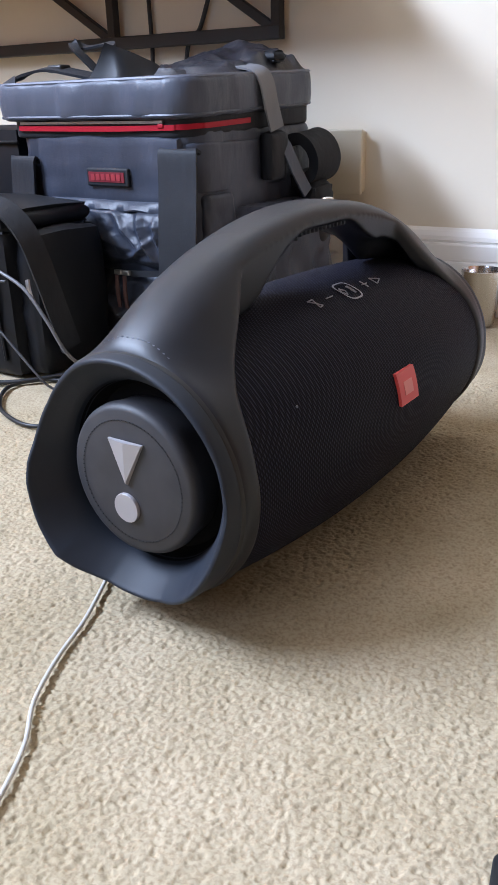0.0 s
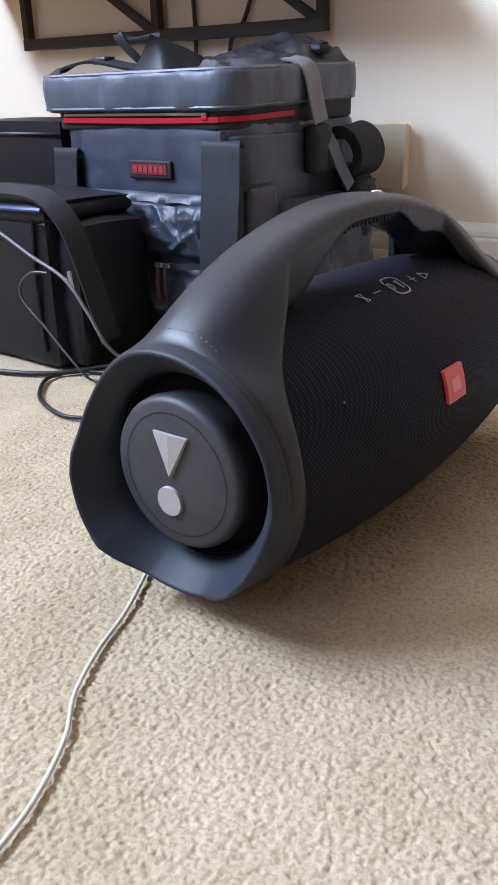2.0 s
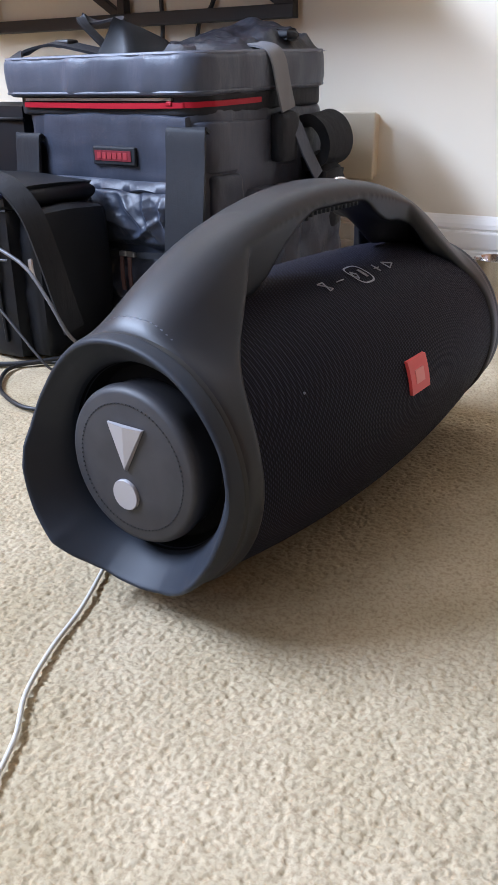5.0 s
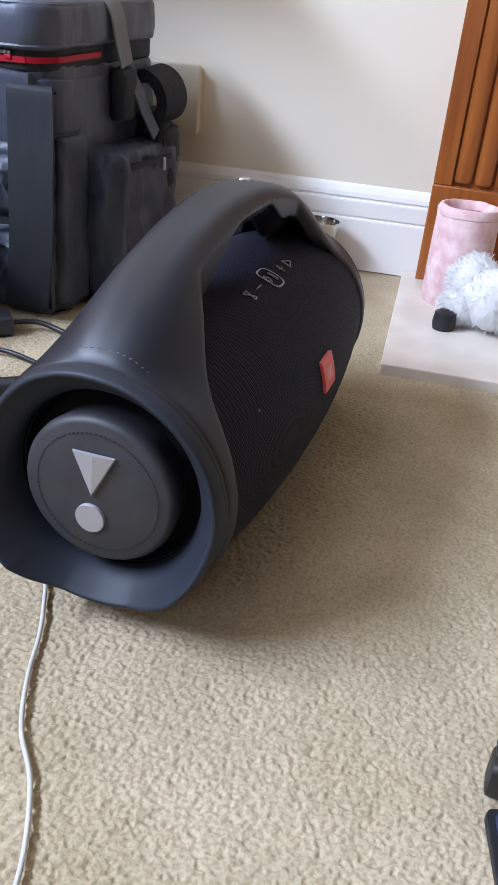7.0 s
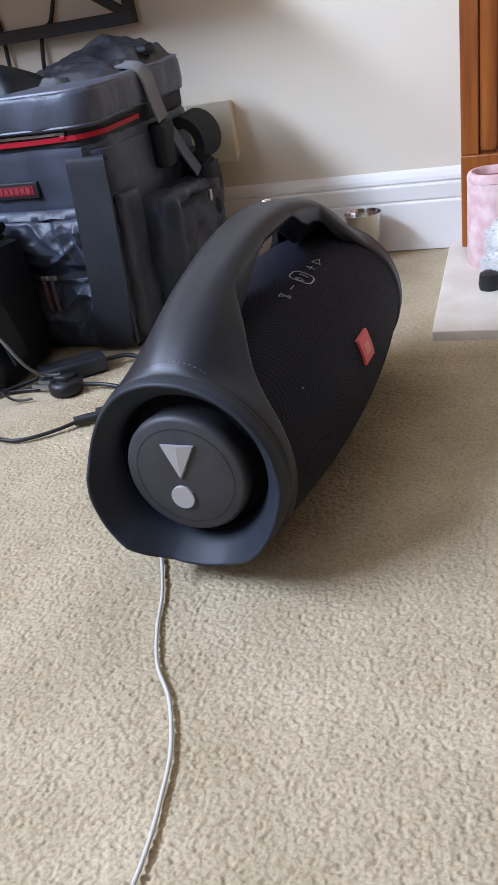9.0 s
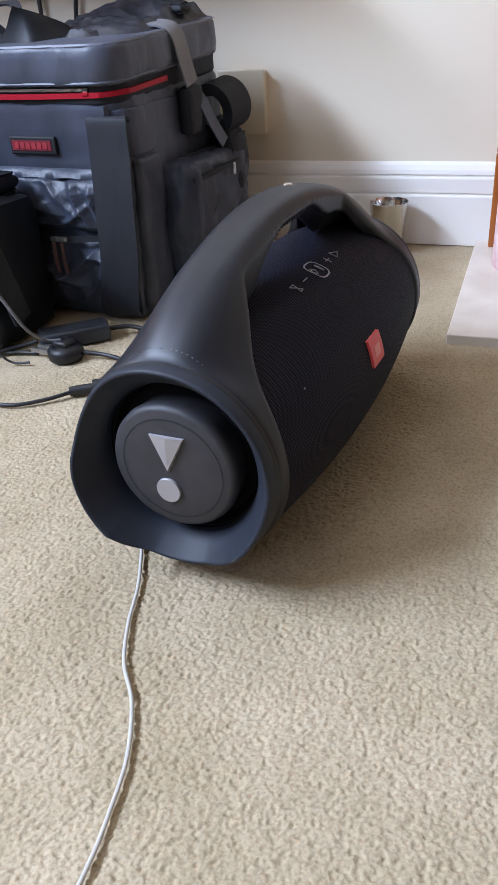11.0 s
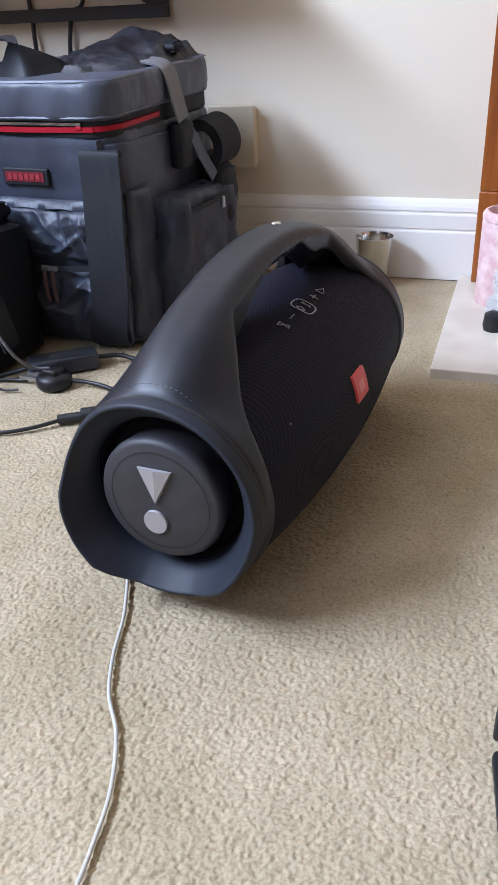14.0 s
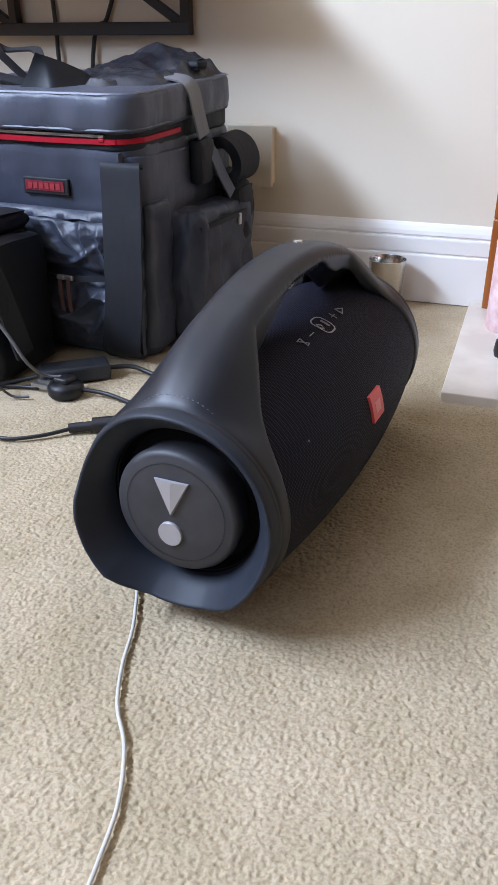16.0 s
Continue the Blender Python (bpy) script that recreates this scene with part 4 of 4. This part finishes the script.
# ---- fireplace ----
def fireplace():
    fp = tagged(new("fireplace_surround"), "varnished oak fireplace pilaster with vertical reeds", "fireplace", kind="structure")
    x0, x1, y = 1.04, 2.72, 8.47
    part("back_board", box(x0 + 0.02, x1 - 0.02, y + 0.09, 9.3, 0.13, 15.0), OAK, fp, "", False)
    part("plinth", box(x0, x1, y - 0.05, y + 0.1, 0.13, 1.88), OAK, fp, "plain oak plinth block", True, 0.025)
    part("edge_strip", box(x0, x0 + 0.33, y, y + 0.1, 1.88, 15.0), OAK, fp, "", True, 0.02)
    part("edge_strip", box(x1 - 0.28, x1, y, y + 0.1, 1.88, 15.0), OAK, fp, "", True, 0.02)
    w = (x1 - 0.28 - x0 - 0.33) / 3
    for i in range(3):
        c = x0 + 0.33 + w * (i + 0.5)
        rows = []
        for z in (1.95, 2.02, 14.9):
            k = 0.86 if z == 1.95 else 1.0
            rows.append([(c - k * 0.47 * w * math.cos(t), y + 0.10 - k * 0.115 * math.sin(t) ** 0.6, z) for t in np.linspace(0, math.pi, 14)])
        bm = grid_mesh(rows)
        bmesh.ops.recalc_face_normals(bm, faces=bm.faces)
        part("reed", bm, OAK, fp)
    part("return_panel", box(x1, 3.3, y + 0.25, 9.4, 0.13, 15.0), OAK, fp, "", False)
    bm = bmesh.new()
    lo = [(1.21, 4.0), (15.0, 5.38), (15.0, 8.9), (0.74, 8.85)]
    vb = [bm.verts.new((x, yy, -0.06)) for x, yy in lo]
    vt = [bm.verts.new((x, yy, 0.13)) for x, yy in lo]
    bm.faces.new(vt), bm.faces.new(vb[::-1])
    for i in range(4):
        bm.faces.new((vb[i], vb[(i + 1) % 4], vt[(i + 1) % 4], vt[i]))
    bmesh.ops.recalc_face_normals(bm, faces=bm.faces)
    structure("hearth", bm, HEARTH, "pale polished stone hearth slab", "hearth", 0.02)


fireplace()


def pink_pot():
    p = thing("fabric_pot", "pale pink plush cylinder pot standing on the hearth", "pot")
    sleeve = [(0.0, 0.13), (0.50, 0.13), (0.535, 0.18), (0.53, 1.0), (0.525, 1.64), (0.47, 1.66), (0.41, 1.62), (0.41, 1.2), (0.0, 1.15)]
    rim = [(0.47, 1.64), (0.527, 1.65), (0.532, 1.72), (0.50, 1.79), (0.45, 1.80), (0.415, 1.74), (0.408, 1.65), (0.47, 1.64)]
    for name, prof in (("sleeve", sleeve), ("rim", rim)):
        rows = []
        for i in range(56):
            a = 2 * math.pi * i / 56
            rows.append([(1.82 + r * math.cos(a) + 0.012 * noise.noise(Vector((a * 6, z * 6, 1))), 7.45 + r * math.sin(a), z + 0.015 * noise.noise(Vector((math.cos(a) * 3, math.sin(a) * 3, z)))) for r, z in prof])
        bm = grid_mesh(rows, close_v=True)
        bmesh.ops.recalc_face_normals(bm, faces=bm.faces)
        part(name, bm, PINK, p)


pink_pot()


def fluffy_toy():
    """A heap of long white pile."""
    bm = bmesh.new()
    rng = random.Random(5)
    blobs = [((2.62, 6.35, 0.62), (0.62, 0.55, 0.5)), ((2.15, 6.65, 0.78), (0.42, 0.4, 0.42)), ((3.2, 6.1, 0.5), (0.6, 0.5, 0.4)), ((2.05, 6.3, 0.42), (0.35, 0.35, 0.26))]
    for c, r in blobs:
        m = Matrix.Translation(c) @ Matrix.Diagonal((*r, 1))
        bmesh.ops.create_icosphere(bm, subdivisions=5, radius=1.0, matrix=m)
    for v in bm.verts:
        n = noise.fractal(v.co * 2.2, 1.0, 2.0, 3)
        n2 = noise.noise(Vector((v.co.x * 14, v.co.y * 14, v.co.z * 5)))
        v.co += 0.05 * n * (v.co - Vector((2.6, 6.4, 0.5))).normalized() + 0.035 * n2 * Vector((rng.gauss(0, 0.3), rng.gauss(0, 0.3), 1))
    for v in bm.verts:
        v.co.z = max(v.co.z, 0.13)
    # long pile: fine tapered strands combed outward and down
    roots = [(v.co.copy(), (v.co - Vector((2.6, 6.4, 0.35))).normalized()) for v in bm.verts if v.co.z > 0.18]
    for k in range(13000):
        p, n = rng.choice(roots)
        d = (n * 0.9 + Vector((rng.gauss(0, 0.45), rng.gauss(0, 0.45), rng.gauss(-0.25, 0.3)))).normalized()
        w = d.cross(Vector((rng.gauss(0, 1), rng.gauss(0, 1), rng.gauss(0, 1)))).normalized() * 0.0035
        long = rng.uniform(0.05, 0.13)
        mid = p + d * long * 0.55
        tip = p + d * long + Vector((0, 0, -0.035))
        a, b, c, e, f = (bm.verts.new(q) for q in (p - w, p + w, mid + w * 0.8, mid - w * 0.8, tip))
        bm.faces.new((a, b, c, e)), bm.faces.new((e, c, f))
    for v in bm.verts:
        v.co.z = max(v.co.z, 0.13)
    ob = part("soft_toy", bm, FLUFF)
    tagged(ob, "white long-pile fluffy soft toy lying on the hearth", "soft toy")
    pad = part("dark_pad", lathe_z([(0.0, 0.13), (0.17, 0.13), (0.19, 0.22), (0.17, 0.40), (0.10, 0.44), (0.0, 0.45)], 1.86, 5.95, 24), BLACK)
    tagged(pad, "small dark rubber knob beside the fluffy toy", "knob")
    pad2 = part("grey_roll", soft_box(2.75, 3.5, 5.2, 5.75, 0.13, 0.62, 0.04, 50, 8, 0.1, 0.18), material("grey_cloth", (0.30, 0.29, 0.29), 0.9))
    tagged(pad2, "rolled grey cloth on the hearth", "cloth")


fluffy_toy()


def tumbler():
    prof = [(0.0, 0.0), (0.26, 0.0), (0.29, 0.05), (0.37, 0.99), (0.38, 1.01), (0.365, 1.01), (0.35, 0.96), (0.27, 0.10), (0.0, 0.08)]
    ob = part("steel_tumbler", lathe_z(prof, -0.85, 8.08), STEEL)
    tagged(ob, "polished steel tumbler on the carpet by the skirting", "tumbler")


tumbler()


# ---- cables and small things on the floor ----
def power_adapter():
    a = thing("power_adapter", "black laptop power adapter lying on the carpet", "adapter")
    m = Matrix.Translation((-4.42, 2.36, 0.0)) @ Matrix.Rotation(radians(44), 4, "Z")
    bm = box(-0.56, 0.56, -0.22, 0.22, 0.0, 0.27)
    bm.transform(m)
    part("brick", bm, material("adapter_plastic", (0.030, 0.034, 0.042), 0.35), a, "", True, 0.05)
    bm = box(-0.2, 0.3, -0.12, 0.12, 0.27, 0.273)
    bm.transform(m)
    part("rating_label", bm, material("adapter_label", (0.045, 0.05, 0.06), 0.5), a, "", False)
    part("lead", tube([(-4.0, 2.75, 0.13), (-3.7, 2.95, 0.12), (-3.3, 2.95, 0.05), (-2.6, 2.7, 0.04), (-1.6, 2.4, 0.04), (-0.5, 2.0, 0.05), (-0.3, 1.5, 0.2)], 0.04, 8), CABLE_BLACK, a)
    part("lead", tube([(-4.85, 1.95, 0.13), (-5.1, 1.75, 0.08), (-5.6, 1.2, 0.04), (-6.4, 0.8, 0.04), (-8.0, 0.5, 0.04)], 0.04, 8), CABLE_BLACK, a)


power_adapter()


def mains_plug():
    p = thing("mains_plug", "black three-pin mains plug lying on the carpet", "plug")
    prof = [(0.0, 0.0), (0.25, 0.0), (0.28, 0.04), (0.28, 0.15), (0.24, 0.21), (0.14, 0.24), (0.0, 0.24)]
    bm = lathe_z(prof, -4.18, 1.78, 20)
    part("body", bm, BLACK, p)
    part("grip", soft_box(-4.32, -4.04, 1.64, 1.92, 0.2, 0.32, 0.0, 2, 4, 0.0, 0.05), BLACK, p)
    for dx, dy in ((-0.25, 0.1), (-0.27, -0.06), (-0.2, 0.24)):
        part("pin", box(-4.50 + dx, -4.32 + dx * 0.2, 1.76 + dy - 0.03, 1.76 + dy + 0.03, 0.08, 0.14), ZIP_METAL, p, "", False)
    part("lead", tube([(-3.95, 1.86, 0.1), (-3.5, 1.94, 0.06), (-2.8, 1.75, 0.04), (-1.9, 1.3, 0.04), (-1.0, 1.2, 0.05)], 0.035, 8), CABLE_BLACK, p)


mains_plug()


def signal_cable():
    c = thing("signal_cable", "black braided cable with a jack plug on the carpet", "cable")
    part("lead", tube([(-4.7, 1.75, 0.03), (-5.1, 1.65, 0.03), (-5.4, 1.45, 0.03), (-5.52, 1.15, 0.03), (-5.40, 0.85, 0.03), (-4.94, 0.41, 0.03), (-4.4, 0.18, 0.03), (-3.98, 0.15, 0.03), (-3.6, 0.4, 0.04), (-3.3, 0.72, 0.07)], 0.03, 8), CABLE_BLACK, c)
    part("strain_relief", tube([(-3.34, 0.70, 0.07), (-3.22, 0.78, 0.08), (-3.05, 0.88, 0.09)], 0.07, 10), CABLE_BLACK, c)
    part("jack", tube([(-3.05, 0.88, 0.1), (-2.7, 1.08, 0.12), (-2.4, 1.25, 0.12)], 0.11, 12), BLACK, c)


signal_cable()
loose_wire("grey_cable", "thin grey cable drooping from the shoulder bag to the plug", [(-8.6, 1.1, 2.85), (-7.3, 1.15, 2.42), (-6.5, 1.2, 2.1), (-5.78, 1.2, 1.8), (-5.09, 1.2, 1.54), (-4.7, 1.22, 1.12), (-4.45, 1.3, 0.66), (-4.4, 1.6, 0.36), (-4.2, 1.74, 0.32)], 0.026, material("grey_lead", (0.13, 0.13, 0.14), 0.4))
loose_wire("thin_cable", "thin black cable hanging over the shoulder bag's front", [(-5.51, 1.25, 1.57), (-5.8, 1.18, 1.55), (-6.06, 1.17, 1.36), (-6.05, 1.17, 1.11), (-5.59, 1.18, 0.74), (-5.04, 1.2, 0.27), (-4.85, 1.3, 0.05), (-4.6, 1.4, 0.04)], 0.02, material("dark_lead", (0.05, 0.05, 0.055), 0.4))
loose_wire("white_cable", "white charging cable trailing over the carpet from the speaker", [(-0.95, -0.9, 0.25), (-0.85, -1.3, 0.08), (-0.68, -1.75, 0.02), (-0.50, -2.07, 0.022), (-0.28, -2.5, 0.022), (-0.11, -2.94, 0.022), (0.11, -3.36, 0.022), (0.39, -3.69, 0.022), (0.63, -4.14, 0.022), (0.75, -4.54, 0.022), (0.84, -4.95, 0.022), (0.87, -5.4, 0.022), (0.78, -6.4, 0.022), (0.6, -8.0, 0.022)], 0.018, CABLE_WHITE)


def tablet():
    """A tablet propped on its folded stand."""
    t = thing("tablet", "black tablet propped upright on the carpet, screen lit", "tablet")
    top = Vector((3.075, -2.0, 2.10))
    low = Vector((3.20, -2.62, 0.22))
    up = (top - low).normalized()
    side = Vector((1.0, 0.25, 0.02))
    side = (side - up * side.dot(up)).normalized()
    n = side.cross(up).normalized()
    if n.y > 0:
        n = -n
    m = Matrix((side, up, n)).transposed().to_4x4()
    m.translation = low

    def plate(x0, x1, y0, y1, z0, z1, r):
        bm = bmesh.new()
        pts = []
        for cx, cy, a0 in ((x1 - r, y1 - r, 0), (x0 + r, y1 - r, 90), (x0 + r, y0 + r, 180), (x1 - r, y0 + r, 270)):
            pts += [(cx + r * math.cos(radians(a0 + k * 15)), cy + r * math.sin(radians(a0 + k * 15))) for k in range(7)]
        a = [bm.verts.new((*p, z0)) for p in pts]
        b = [bm.verts.new((*p, z1)) for p in pts]
        bm.faces.new(a[::-1]), bm.faces.new(b)
        for i in range(len(pts)):
            bm.faces.new((a[i], a[(i + 1) % len(pts)], b[(i + 1) % len(pts)], b[i]))
        bm.transform(m)
        return bm

    h = (top - low).length
    part("casing", plate(0.0, 2.9, -0.02, h + 0.02, -0.07, 0.02, 0.16), BLACK, t, "", False, 0.012)
    screen = material("lit_screen", (0.02, 0.02, 0.03), 0.1)
    b = screen.node_tree.nodes["Principled BSDF"]
    b.inputs["Emission Color"].default_value = (0.20, 0.25, 0.62, 1)
    b.inputs["Emission Strength"].default_value = 0.7
    part("glass", plate(0.03, 2.87, 0.01, h - 0.01, 0.02, 0.026, 0.14), GLASS, t, "", False)
    part("screen", plate(0.13, 2.77, 0.9, h - 0.14, 0.026, 0.029, 0.01), screen, t, "lit blue screen", False)
    part("stand_foot", soft_box(3.17, 5.6, -2.66, -2.42, -0.01, 0.3, 0.0, 2, 8, 0.0, 0.05), material("stand_rubber", (0.03, 0.026, 0.022), 0.6), t, "dark rubber stand foot")


tablet()


def floor_case():
    c = thing("keyboard_cover", "dark blue keyboard cover lying open on the carpet", "cover")
    r, w, d = 0.07, 2.6, 1.7
    pts = []
    for cx, cy, a0 in ((w - r, -r, 0), (r, -r, 90), (r, -d + r, 180), (w - r, -d + r, 270)):
        pts += [(cx + r * math.cos(radians(a0 + k * 22.5)), cy + r * math.sin(radians(a0 + k * 22.5))) for k in range(5)]
    m = Matrix.Translation((3.185, -2.76, 0.0)) @ Matrix.Rotation(radians(12.5), 4, "Z")
    for name, z0, z1, k, col in (("cover_shell", -0.01, 0.05, 1.0, (0.012, 0.012, 0.014)), ("keyboard_deck", 0.05, 0.07, 0.96, (0.03, 0.034, 0.07))):
        bm = bmesh.new()
        q = [((px - w / 2) * k + w / 2, (py + d / 2) * k - d / 2) for px, py in pts]
        a = [bm.verts.new((*p, z0)) for p in q]
        b = [bm.verts.new((*p, z1)) for p in q]
        bm.faces.new(a[::-1]), bm.faces.new(b)
        for i in range(len(q)):
            bm.faces.new((a[i], a[(i + 1) % len(q)], b[(i + 1) % len(q)], b[i]))
        bmesh.ops.recalc_face_normals(bm, faces=bm.faces)
        bm.transform(m)
        part(name, bm, material(name, col, 0.5), c, "", False, 0.008)


floor_case()
